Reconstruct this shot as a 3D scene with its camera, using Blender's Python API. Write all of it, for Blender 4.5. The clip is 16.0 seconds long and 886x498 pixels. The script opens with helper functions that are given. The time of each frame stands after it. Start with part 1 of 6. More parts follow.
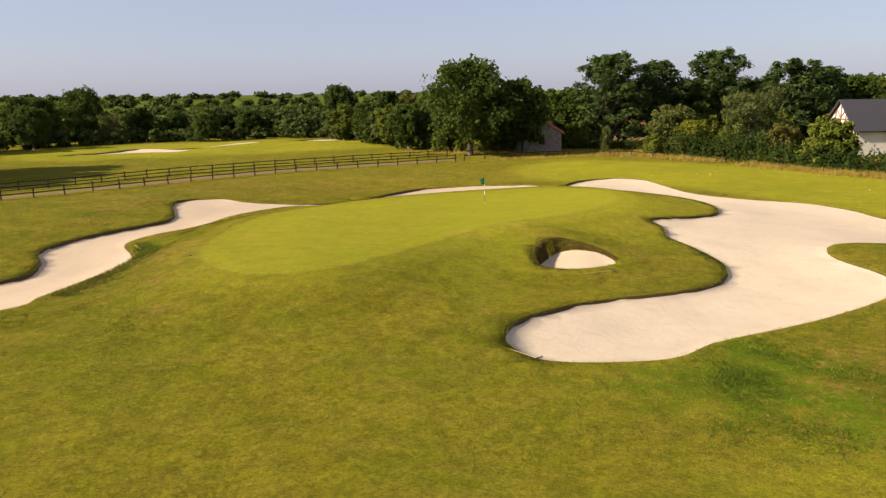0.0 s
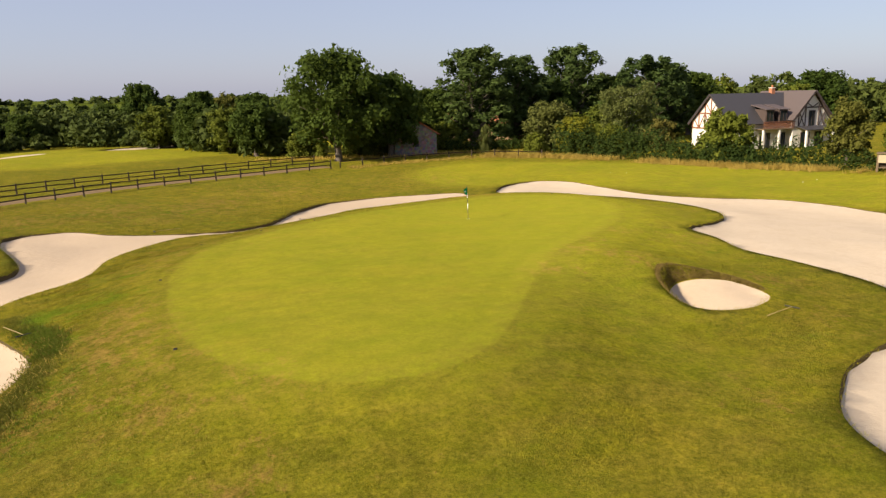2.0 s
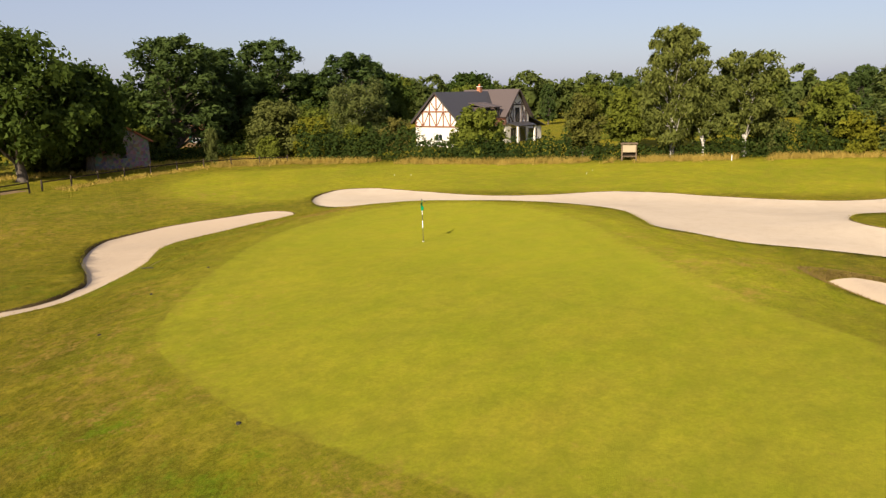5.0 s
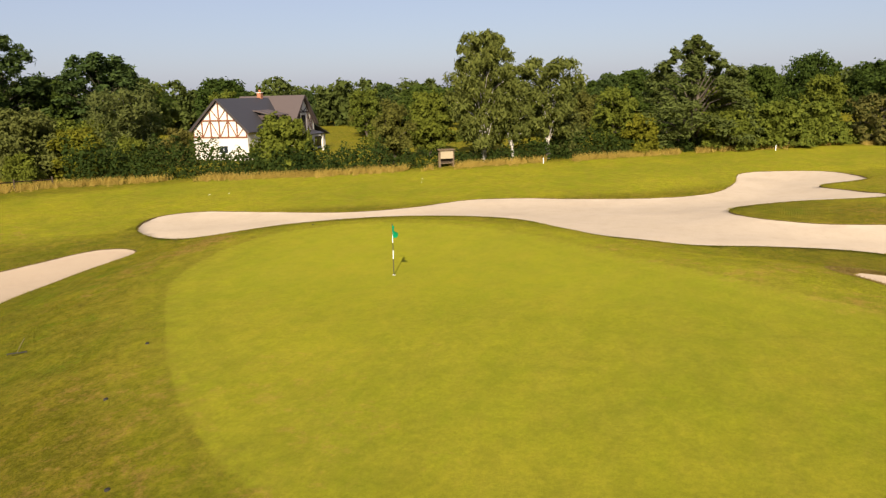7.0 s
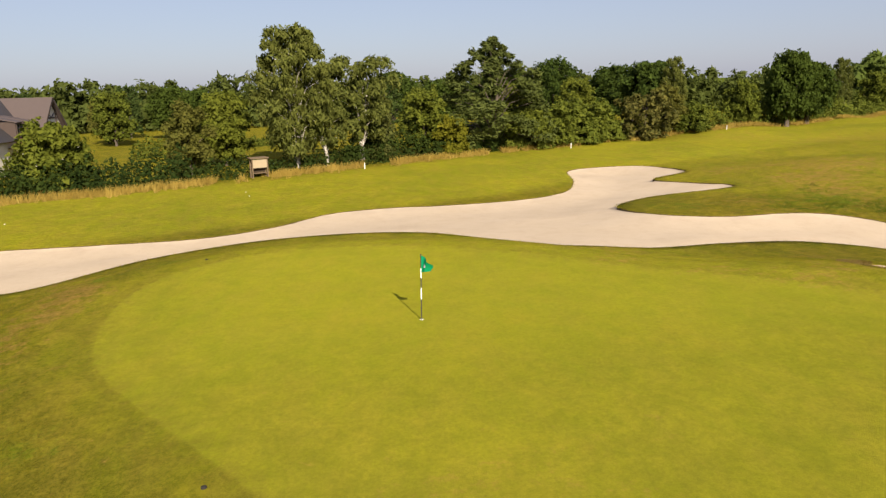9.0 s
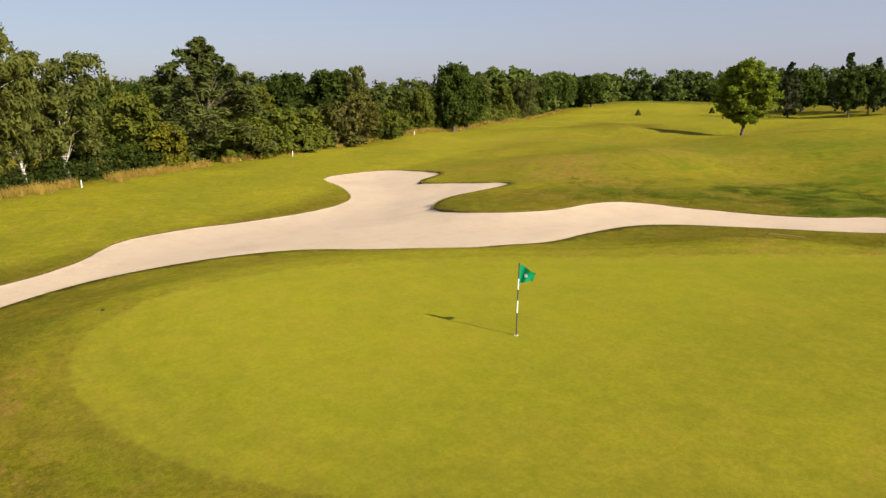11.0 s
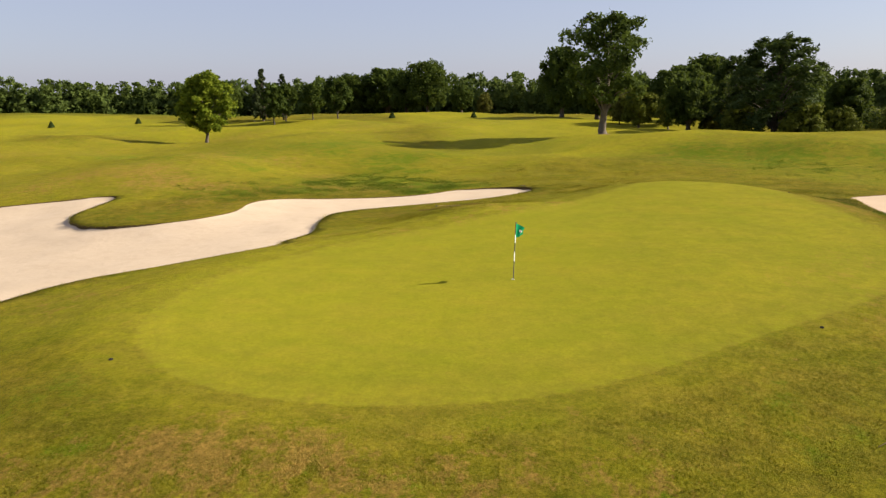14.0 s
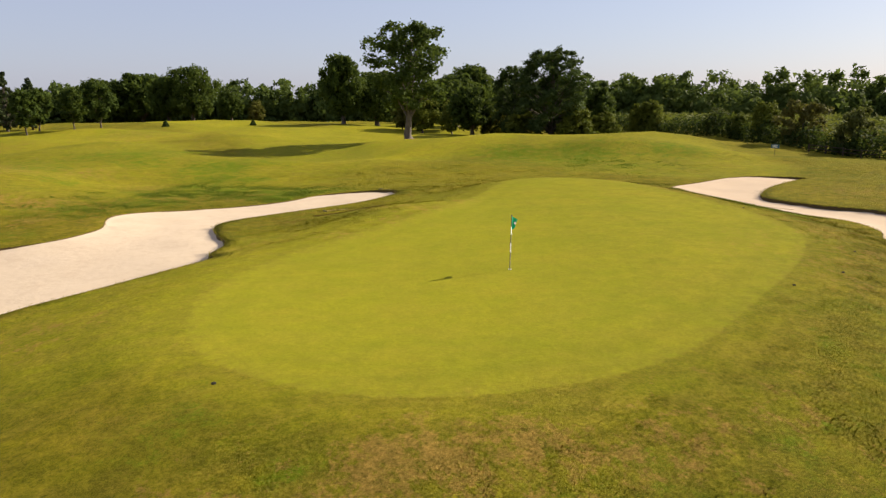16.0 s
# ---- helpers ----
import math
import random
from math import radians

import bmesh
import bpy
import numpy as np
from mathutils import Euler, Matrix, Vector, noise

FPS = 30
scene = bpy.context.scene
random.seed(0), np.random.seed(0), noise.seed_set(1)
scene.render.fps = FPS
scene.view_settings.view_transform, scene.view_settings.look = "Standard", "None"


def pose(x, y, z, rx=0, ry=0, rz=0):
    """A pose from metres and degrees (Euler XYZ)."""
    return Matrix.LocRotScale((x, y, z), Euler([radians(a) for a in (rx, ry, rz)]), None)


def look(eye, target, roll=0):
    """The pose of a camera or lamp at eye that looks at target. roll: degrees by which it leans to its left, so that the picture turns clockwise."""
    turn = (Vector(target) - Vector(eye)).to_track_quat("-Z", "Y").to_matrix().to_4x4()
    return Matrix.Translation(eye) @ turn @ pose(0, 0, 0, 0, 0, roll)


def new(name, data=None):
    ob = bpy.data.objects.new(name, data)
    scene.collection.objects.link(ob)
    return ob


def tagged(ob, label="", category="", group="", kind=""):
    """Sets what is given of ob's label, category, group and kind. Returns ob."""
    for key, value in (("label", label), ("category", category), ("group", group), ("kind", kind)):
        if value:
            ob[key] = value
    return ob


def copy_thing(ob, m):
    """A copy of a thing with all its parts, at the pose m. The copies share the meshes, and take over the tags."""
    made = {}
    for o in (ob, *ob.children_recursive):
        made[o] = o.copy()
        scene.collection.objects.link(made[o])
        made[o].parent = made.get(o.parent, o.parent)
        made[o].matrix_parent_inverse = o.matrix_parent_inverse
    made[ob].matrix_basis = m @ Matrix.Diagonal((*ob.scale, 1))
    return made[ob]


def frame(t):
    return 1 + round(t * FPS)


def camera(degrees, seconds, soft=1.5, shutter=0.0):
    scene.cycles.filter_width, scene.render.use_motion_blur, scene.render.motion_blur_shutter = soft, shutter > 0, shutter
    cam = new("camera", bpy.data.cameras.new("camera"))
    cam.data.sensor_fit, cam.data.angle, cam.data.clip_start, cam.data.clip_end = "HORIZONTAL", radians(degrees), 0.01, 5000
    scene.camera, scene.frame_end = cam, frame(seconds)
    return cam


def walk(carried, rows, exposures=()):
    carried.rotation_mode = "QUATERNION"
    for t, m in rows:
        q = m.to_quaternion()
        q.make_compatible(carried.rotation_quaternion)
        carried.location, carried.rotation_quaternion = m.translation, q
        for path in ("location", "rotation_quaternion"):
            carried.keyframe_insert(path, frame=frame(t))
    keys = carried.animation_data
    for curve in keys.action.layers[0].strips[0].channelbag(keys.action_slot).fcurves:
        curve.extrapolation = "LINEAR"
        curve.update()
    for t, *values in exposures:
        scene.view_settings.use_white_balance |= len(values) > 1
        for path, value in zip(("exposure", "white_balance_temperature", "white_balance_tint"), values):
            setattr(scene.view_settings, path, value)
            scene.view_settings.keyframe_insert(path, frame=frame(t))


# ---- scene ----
from mathutils import geometry

cam = camera(63.1, 16.0, soft=1.35)
PATH = [
    (0, (-0.069, -0.147, 9.741), (-0.069, 1.808, 9.322), -0.9),
    (0.5, (-3.199, 4.471, 9.459), (-3.069, 6.422, 9.04), -0.9),
    (1, (-6.447, 8.63, 9.218), (-6.173, 10.566, 8.799), -1.0),
    (1.5, (-9.509, 12.361, 8.98), (-9.082, 14.269, 8.562), -1.0),
    (2, (-12.219, 15.734, 8.736), (-11.621, 17.597, 8.32), -1.2),
    (2.5, (-14.645, 19.017, 8.59), (-13.878, 20.817, 8.173), -1.3),
    (3, (-16.772, 22.371, 8.407), (-15.841, 24.092, 7.991), -1.3),
    (3.5, (-18.777, 25.717, 8.298), (-17.688, 27.342, 7.881), -1.3),
    (4, (-20.664, 29.056, 8.201), (-19.423, 30.568, 7.783), -1.3),
    (4.2, (-21.233, 30.315, 8.176), (-19.942, 31.783, 7.758), -1.3),
    (6.3, (-24.002, 43.967, 8.182), (-22.239, 44.81, 7.758), -1.4),
    (6.5, (-23.99, 45.207, 8.169), (-22.196, 45.983, 7.749), -1.5),
    (7, (-23.326, 48.358, 8.133), (-21.465, 48.957, 7.712), -1.4),
    (7.5, (-22.439, 51.398, 8.075), (-20.529, 51.816, 7.654), -1.4),
    (8, (-21.341, 54.296, 8.038), (-19.4, 54.529, 7.617), -1.4),
    (8.2, (-20.847, 55.432, 8.056), (-18.899, 55.595, 7.633), -1.5),
    (10.3, (-14.325, 67.669, 7.854), (-12.519, 66.923, 7.43), -1.0),
    (10.5, (-13.655, 68.884, 7.838), (-11.894, 68.036, 7.415), -1.0),
    (11, (-11.746, 72.107, 7.778), (-10.135, 71.0, 7.355), -0.9),
    (11.5, (-9.652, 75.269, 7.762), (-8.234, 73.924, 7.34), -0.9),
    (12, (-7.319, 78.197, 7.777), (-6.134, 76.643, 7.354), -0.8),
    (12.5, (-4.729, 80.753, 7.765), (-3.8, 79.033, 7.344), -0.7),
    (13, (-2.042, 82.918, 7.695), (-1.367, 81.082, 7.277), -0.6),
    (13.5, (0.465, 84.441, 7.638), (0.919, 82.537, 7.223), -0.6),
    (14, (3.116, 85.516, 7.576), (3.337, 83.571, 7.165), -0.5),
    (14.5, (5.685, 86.124, 7.501), (5.709, 84.166, 7.094), -0.5),
    (15, (8.138, 86.263, 7.448), (7.982, 84.31, 7.046), -0.5),
    (15.5, (10.331, 86.027, 7.37), (10.014, 84.093, 6.971), -0.5),
    (16, (12.481, 85.433, 7.286), (12.023, 83.526, 6.892), -0.5),
]
walk(cam, [(t, look(eye, target, roll)) for t, eye, target, roll in PATH], exposures=[(0, 1.10), (3.5, 1.05), (7, 0.97), (11, 0.92), (13.5, 1.05), (16, 1.08)])

# ---- light ----
SUN_AZIMUTH, SUN_HEIGHT = 255.5, 30.7      # degrees clockwise from +y, degrees above the horizon
world = bpy.data.worlds.new("sky")
scene.world = world
world.use_nodes = True
sky = world.node_tree.nodes.new("ShaderNodeTexSky")
sky.sky_type, sky.sun_disc = "NISHITA", False
sky.sun_elevation, sky.sun_rotation = radians(SUN_HEIGHT), radians(SUN_AZIMUTH)
sky.altitude, sky.air_density, sky.dust_density, sky.ozone_density = 50, 1.0, 1.2, 2.6
background = world.node_tree.nodes["Background"]
background.inputs["Strength"].default_value = 0.070
haze = world.node_tree.nodes.new("ShaderNodeMix")      # thin summer haze over the whole sky
haze.data_type = "RGBA"
haze.inputs[0].default_value, haze.inputs[7].default_value = 0.62, (3.45, 3.45, 4.60, 1)
world.node_tree.links.new(sky.outputs["Color"], haze.inputs[6])
world.node_tree.links.new(haze.outputs[2], background.inputs["Color"])
sun_data = bpy.data.lights.new("sun", "SUN")
sun_data.energy, sun_data.angle, sun_data.color = 4.6, radians(0.6), (1.0, 0.88, 0.70)
sun = new("sun", sun_data)
_a, _h = radians(SUN_AZIMUTH), radians(SUN_HEIGHT)
sun.matrix_world = look((-60 * math.sin(-_a), 40, 60), (-60 * math.sin(-_a) - math.sin(_a) * math.cos(_h), 40 - math.cos(_a) * math.cos(_h), 60 - math.sin(_h)))


# ---- materials ----
def material(name):
    m = bpy.data.materials.new(name)
    m.use_nodes = True
    t = m.node_tree
    return m, t, t.nodes, t.links, t.nodes["Principled BSDF"]


def tex_noise(t, scale, detail=4.0, rough=0.6, coords="Object", stretch=None):
    co = t.nodes.new("ShaderNodeTexCoord")
    n = t.nodes.new("ShaderNodeTexNoise")
    n.inputs["Scale"].default_value, n.inputs["Detail"].default_value, n.inputs["Roughness"].default_value = scale, detail, rough
    if stretch:
        mp = t.nodes.new("ShaderNodeMapping")
        mp.inputs["Scale"].default_value = stretch
        t.links.new(co.outputs[coords], mp.inputs["Vector"])
        t.links.new(mp.outputs["Vector"], n.inputs["Vector"])
    else:
        t.links.new(co.outputs[coords], n.inputs["Vector"])
    return n.outputs["Fac"]


def ramp(t, fac, stops):
    r = t.nodes.new("ShaderNodeValToRGB")
    els = r.color_ramp.elements
    while len(els) < len(stops):
        els.new(0.5)
    for e, (p, c) in zip(els, stops):
        e.position, e.color = p, (*c, 1) if len(c) == 3 else c
    t.links.new(fac, r.inputs["Fac"])
    return r.outputs["Color"]


def mix(t, fac, a, b, kind="MIX"):
    m = t.nodes.new("ShaderNodeMix")
    m.data_type, m.blend_type = "RGBA", kind
    for key, v in ((0, fac), (6, a), (7, b)):
        if isinstance(v, (int, float)):
            m.inputs[key].default_value = v
        elif isinstance(v, tuple):
            m.inputs[key].default_value = (*v, 1)
        else:
            t.links.new(v, m.inputs[key])
    return m.outputs[2]


def arith(t, op, a, b):
    m = t.nodes.new("ShaderNodeMath")
    m.operation, m.use_clamp = op, False
    for k, v in ((0, a), (1, b)):
        if isinstance(v, (int, float)):
            m.inputs[k].default_value = v
        else:
            t.links.new(v, m.inputs[k])
    return m.outputs[0]


def bump(t, bsdf, height, strength, distance):
    b = t.nodes.new("ShaderNodeBump")
    b.inputs["Strength"].default_value, b.inputs["Distance"].default_value = strength, distance
    t.links.new(height, b.inputs["Height"])
    t.links.new(b.outputs["Normal"], bsdf.inputs["Normal"])


def grey(v):
    return (v, v, v)


def attribute(t, name):
    a = t.nodes.new("ShaderNodeAttribute")
    a.attribute_name = name
    return a.outputs["Fac"]


def plain(name, color, rough=0.6, metal=0.0, vary=0.25, scale=6.0, bumps=0.15, stretch=None):
    """A solid surface with two scales of variation."""
    m, t, n, l, b = material(name)
    big, fine = tex_noise(t, scale * 0.3, 3, stretch=stretch), tex_noise(t, scale * 4, 5, stretch=stretch)
    c = mix(t, arith(t, "MULTIPLY", big, vary), color, tuple(k * 0.55 for k in color))
    c = mix(t, arith(t, "MULTIPLY", fine, vary), c, tuple(min(1, k * 1.35) for k in color))
    l.new(c, b.inputs["Base Color"])
    b.inputs["Roughness"].default_value, b.inputs["Metallic"].default_value = rough, metal
    if rough >= 0.8:
        b.inputs["Specular IOR Level"].default_value = 0.08
    if bumps:
        bump(t, b, fine, bumps, 0.02)
    return m


def patchy(t, key, noise_out, k=5.0, spread=2.6):
    """Patches that break out of the noise where the named amount is high."""
    v = arith(t, "SUBTRACT", arith(t, "ADD", arith(t, "MULTIPLY", noise_out, spread), attribute(t, key)), spread * 0.5 + 0.48)
    m = t.nodes.new("ShaderNodeMath")
    m.operation, m.use_clamp = "MULTIPLY", True
    t.links.new(v, m.inputs[0])
    m.inputs[1].default_value = k
    return m.outputs[0]


def turf(name, rough_col, short, putting, dry, clover):
    """Grass seen as a surface: rough, mown and putting colours by how short it is cut, dry and clover patches, mottling from metres down to blades."""
    m, t, n, l, b = material(name)
    cut = attribute(t, "green")
    calm = arith(t, "SUBTRACT", 1.0, arith(t, "MULTIPLY", cut, 0.62))
    wide = ramp(t, tex_noise(t, 0.035, 4, 0.6), [(0.42, grey(0)), (0.60, grey(1))])
    big = ramp(t, tex_noise(t, 0.10, 6, 0.66), [(0.43, grey(0)), (0.58, grey(1))])
    streak = ramp(t, tex_noise(t, 0.42, 7, 0.72, stretch=(1.0, 2.4, 1.0)), [(0.42, grey(0)), (0.60, grey(1))])
    mid = ramp(t, tex_noise(t, 1.4, 7, 0.75), [(0.43, grey(0)), (0.60, grey(1))])
    tuft = ramp(t, tex_noise(t, 3.6, 6, 0.8), [(0.42, grey(1)), (0.58, grey(0))])
    fine = tex_noise(t, 9.0, 6, 0.85)
    blade = tex_noise(t, 36.0, 3, 0.85)
    base = mix(t, attribute(t, "mown"), rough_col, short)
    base = mix(t, cut, base, putting)
    tall = arith(t, "SUBTRACT", 1.0, arith(t, "MULTIPLY", attribute(t, "mown"), 0.45))
    soft = arith(t, "MULTIPLY", tall, calm)
    base = mix(t, arith(t, "MULTIPLY", wide, arith(t, "MULTIPLY", calm, 0.38)), base, mix(t, 0.6, base, (0.100, 0.155, 0.012)))
    base = mix(t, arith(t, "MULTIPLY", big, arith(t, "MULTIPLY", calm, 0.50)), base, mix(t, 0.6, base, (0.095, 0.150, 0.010)))
    blotch = ramp(t, tex_noise(t, 0.55, 5, 0.65, stretch=(1.0, 1.5, 1.0)), [(0.47, grey(0)), (0.66, grey(1))])
    base = mix(t, arith(t, "MULTIPLY", blotch, arith(t, "MULTIPLY", cut, 0.42)), base, mix(t, 0.55, base, (0.150, 0.175, 0.012)))
    tan = ramp(t, tex_noise(t, 0.30, 6, 0.7), [(0.52, grey(0)), (0.68, grey(1))])
    base = mix(t, arith(t, "MULTIPLY", tan, arith(t, "MULTIPLY", cut, 0.30)), base, mix(t, 0.6, base, (0.300, 0.215, 0.018)))
    patch = ramp(t, tex_noise(t, 0.22, 7, 0.72, stretch=(1.0, 1.3, 1.0)), [(0.40, grey(0)), (0.50, grey(0.5)), (0.60, grey(1))])
    base = mix(t, arith(t, "MULTIPLY", arith(t, "SUBTRACT", 1.0, patch), arith(t, "MULTIPLY", soft, 0.60)), base, mix(t, 0.7, base, (0.390, 0.295, 0.028)))
    base = mix(t, arith(t, "MULTIPLY", patch, arith(t, "MULTIPLY", soft, 0.30)), base, mix(t, 0.7, base, (0.085, 0.125, 0.008)))
    base = mix(t, arith(t, "MULTIPLY", streak, arith(t, "MULTIPLY", calm, 0.50)), base, mix(t, 0.5, base, dry))
    base = mix(t, arith(t, "MULTIPLY", mid, arith(t, "MULTIPLY", soft, 0.75)), base, mix(t, 0.65, base, (0.062, 0.072, 0.006)))
    lap = arith(t, "MULTIPLY", arith(t, "SINE", arith(t, "MULTIPLY", attribute(t, "lap"), 3.1), 0.0), attribute(t, "lapped"))
    lap = ramp(t, arith(t, "ADD", lap, tex_noise(t, 0.5, 4, 0.6)), [(0.45, grey(0)), (1.0, grey(0.15))])
    base = mix(t, lap, base, mix(t, 0.6, base, (0.12, 0.12, 0.008)))
    brown = ramp(t, tex_noise(t, 0.55, 8, 0.8), [(0.46, grey(0)), (0.62, grey(1))])
    base = mix(t, arith(t, "MULTIPLY", brown, arith(t, "MULTIPLY", soft, 0.5)), base, mix(t, 0.6, base, (0.17, 0.105, 0.022)))
    base = mix(t, arith(t, "MULTIPLY", attribute(t, "collar"), ramp(t, tex_noise(t, 2.2, 6, 0.8), [(0.42, grey(0.0)), (0.60, grey(0.6))])), base, (0.175, 0.140, 0.018))
    base = mix(t, arith(t, "MULTIPLY", patchy(t, "lush", tex_noise(t, 0.9, 8, 0.85), 2.6), 0.92), base, clover)
    # ground far from the course turns a darker, duller green
    base = mix(t, arith(t, "MULTIPLY", attribute(t, "far_ground"), 0.88), base, (0.056, 0.090, 0.012))
    base = mix(t, arith(t, "MULTIPLY", patchy(t, "dry", tex_noise(t, 1.5, 8, 0.85, stretch=(1.2, 0.9, 1.0)), 3.2, 4.4), arith(t, "MULTIPLY", calm, 0.88)), base, dry)
    base = mix(t, arith(t, "MULTIPLY", tuft, arith(t, "MULTIPLY", soft, 0.60)), base, mix(t, 0.6, base, (0.035, 0.050, 0.004)))
    # dark grain paints the small shadows between blades into the colour
    base = mix(t, arith(t, "MULTIPLY", ramp(t, fine, [(0.41, grey(1)), (0.56, grey(0))]), arith(t, "MULTIPLY", calm, 0.85)), base, mix(t, 0.55, base, (0.025, 0.040, 0.004)))
    base = mix(t, arith(t, "MULTIPLY", ramp(t, blade, [(0.48, grey(0)), (0.65, grey(1))]), arith(t, "MULTIPLY", calm, 0.5)), base, mix(t, 0.5, base, (0.36, 0.33, 0.025)))
    l.new(base, b.inputs["Base Color"])
    b.inputs["Roughness"].default_value, b.inputs["Specular IOR Level"].default_value, b.inputs["Diffuse Roughness"].default_value = 0.9, 0.015, 0.12
    hump = arith(t, "SUBTRACT", arith(t, "ADD", arith(t, "MULTIPLY", tex_noise(t, 0.8, 4, 0.6), 2.4), arith(t, "MULTIPLY", tex_noise(t, 3.0, 5, 0.7), 1.3)), 1.85)
    relief = arith(t, "ADD", arith(t, "MULTIPLY", hump, soft), arith(t, "SUBTRACT", arith(t, "ADD", fine, arith(t, "MULTIPLY", blade, 0.5)), 0.75))
    bump(t, b, arith(t, "MULTIPLY", relief, soft), 1.0, 0.06)
    return m


GRASS = turf("grass", (0.266, 0.211, 0.011), (0.366, 0.340, 0.014), (0.264, 0.252, 0.015), (0.350, 0.205, 0.050), (0.115, 0.178, 0.008))


def sand_material():
    m, t, n, l, b = material("sand")
    big, fine, grain = tex_noise(t, 0.35, 5, 0.6), tex_noise(t, 5.0, 6, 0.75), tex_noise(t, 60.0, 2, 0.7)
    rake = tex_noise(t, 3.0, 3, 0.5, stretch=(0.25, 3.0, 1.0))
    c = mix(t, ramp(t, big, [(0.35, grey(0)), (0.7, grey(1))]), (0.492, 0.394, 0.282), (0.458, 0.362, 0.254))
    c = mix(t, arith(t, "MULTIPLY", ramp(t, fine, [(0.5, grey(0)), (0.75, grey(1))]), 0.22), c, (0.37, 0.275, 0.185))
    c = mix(t, arith(t, "MULTIPLY", ramp(t, tex_noise(t, 1.1, 6, 0.7), [(0.48, grey(0)), (0.66, grey(1))]), 0.30), c, (0.375, 0.28, 0.19))
    # darker, pinker sand in the left and small bunkers
    c = mix(t, arith(t, "MULTIPLY", attribute(t, "warm_dark"), 0.6), c, (0.36, 0.26, 0.170))
    c = mix(t, arith(t, "MULTIPLY", grain, 0.15), c, (0.60, 0.49, 0.36))
    l.new(c, b.inputs["Base Color"])
    b.inputs["Roughness"].default_value, b.inputs["Specular IOR Level"].default_value = 0.9, 0.15
    prints = ramp(t, tex_noise(t, 2.2, 4, 0.6), [(0.40, grey(0)), (0.60, grey(1))])
    bump(t, b, arith(t, "ADD", arith(t, "ADD", fine, rake), prints), 0.32, 0.02)
    return m


SAND = sand_material()
EARTH = plain("earth", (0.082, 0.058, 0.025), 0.95, vary=0.6, scale=6, bumps=0.8)
TRACK = plain("dirt_track", (0.17, 0.112, 0.058), 0.95, vary=0.5, scale=2, bumps=0.4)
WOOD = plain("weathered_wood", (0.16, 0.115, 0.07), 0.8, vary=0.5, scale=5, bumps=0.4)
RAKE_WOOD = plain("rake_wood", (0.33, 0.24, 0.085), 0.7, vary=0.4, scale=5, bumps=0.15)
WOOD_DARK = plain("dark_wood", (0.055, 0.040, 0.027), 0.8, vary=0.5, scale=5, bumps=0.4)
TIMBER = plain("house_timber", (0.20, 0.075, 0.035), 0.7, vary=0.4, scale=4, bumps=0.2)
TIMBER_DARK = plain("dark_timber", (0.055, 0.035, 0.028), 0.7, vary=0.4, scale=4, bumps=0.2)
PLASTER = plain("cream_plaster", (0.66, 0.61, 0.53), 0.85, vary=0.18, scale=2, bumps=0.15)
SLATE = plain("slate_roof", (0.040, 0.036, 0.038), 0.55, vary=0.45, scale=5, bumps=0.3)
SLATE_BROWN = plain("brown_slate_roof", (0.082, 0.060, 0.054), 0.6, vary=0.5, scale=6, bumps=0.35)
TILE = plain("terracotta_tile", (0.33, 0.125, 0.06), 0.8, vary=0.5, scale=6, bumps=0.4)
BRICK = plain("orange_brick", (0.34, 0.150, 0.085), 0.85, vary=0.4, scale=9, bumps=0.3)
WHITE = plain("white_paint", (0.80, 0.79, 0.75), 0.5, vary=0.12, scale=8, bumps=0.05)
BLACK = plain("black_paint", (0.018, 0.017, 0.015), 0.65, vary=0.2, scale=8, bumps=0.05)
FLAG_GREEN = plain("flag_cloth", (0.006, 0.27, 0.110), 0.8, vary=0.25, scale=14, bumps=0.2)
SIGN_BLUE = plain("blue_sign", (0.02, 0.10, 0.15), 0.4, vary=0.2, scale=8, bumps=0.05)
SHUTTER = plain("green_shutter", (0.03, 0.13, 0.09), 0.6, vary=0.3, scale=8, bumps=0.1)
METAL = plain("valve_lid", (0.035, 0.032, 0.026), 0.95, vary=0.4, scale=20, bumps=0.2)
METAL.node_tree.nodes["Principled BSDF"].inputs["Specular IOR Level"].default_value = 0.08


def glass_material():
    m, t, n, l, b = material("window_glass")
    b.inputs["Base Color"].default_value = (0.02, 0.025, 0.03, 1)
    b.inputs["Roughness"].default_value, b.inputs["IOR"].default_value = 0.08, 1.5
    return m


GLASS = glass_material()


def stone_material():
    m, t, n, l, b = material("rubble_stone")
    co = t.nodes.new("ShaderNodeTexCoord")
    v = t.nodes.new("ShaderNodeTexVoronoi")
    v.inputs["Scale"].default_value = 3.2
    l.new(co.outputs["Object"], v.inputs["Vector"])
    c = mix(t, 0.45, (0.23, 0.19, 0.15), v.outputs["Color"], "OVERLAY")
    c = mix(t, arith(t, "MULTIPLY", tex_noise(t, 1.2, 5), 0.5), c, (0.13, 0.11, 0.09))
    l.new(c, b.inputs["Base Color"])
    b.inputs["Roughness"].default_value = 0.9
    bump(t, b, v.outputs["Distance"], 0.6, 0.05)
    return m


STONE = stone_material()


def bark_material(name, color, second):
    m, t, n, l, b = material(name)
    f = tex_noise(t, 3.0, 6, 0.7, stretch=(3.0, 3.0, 0.6))
    l.new(mix(t, ramp(t, f, [(0.38, grey(0)), (0.62, grey(1))]), color, second), b.inputs["Base Color"])
    b.inputs["Roughness"].default_value = 0.9
    bump(t, b, f, 0.8, 0.05)
    return m


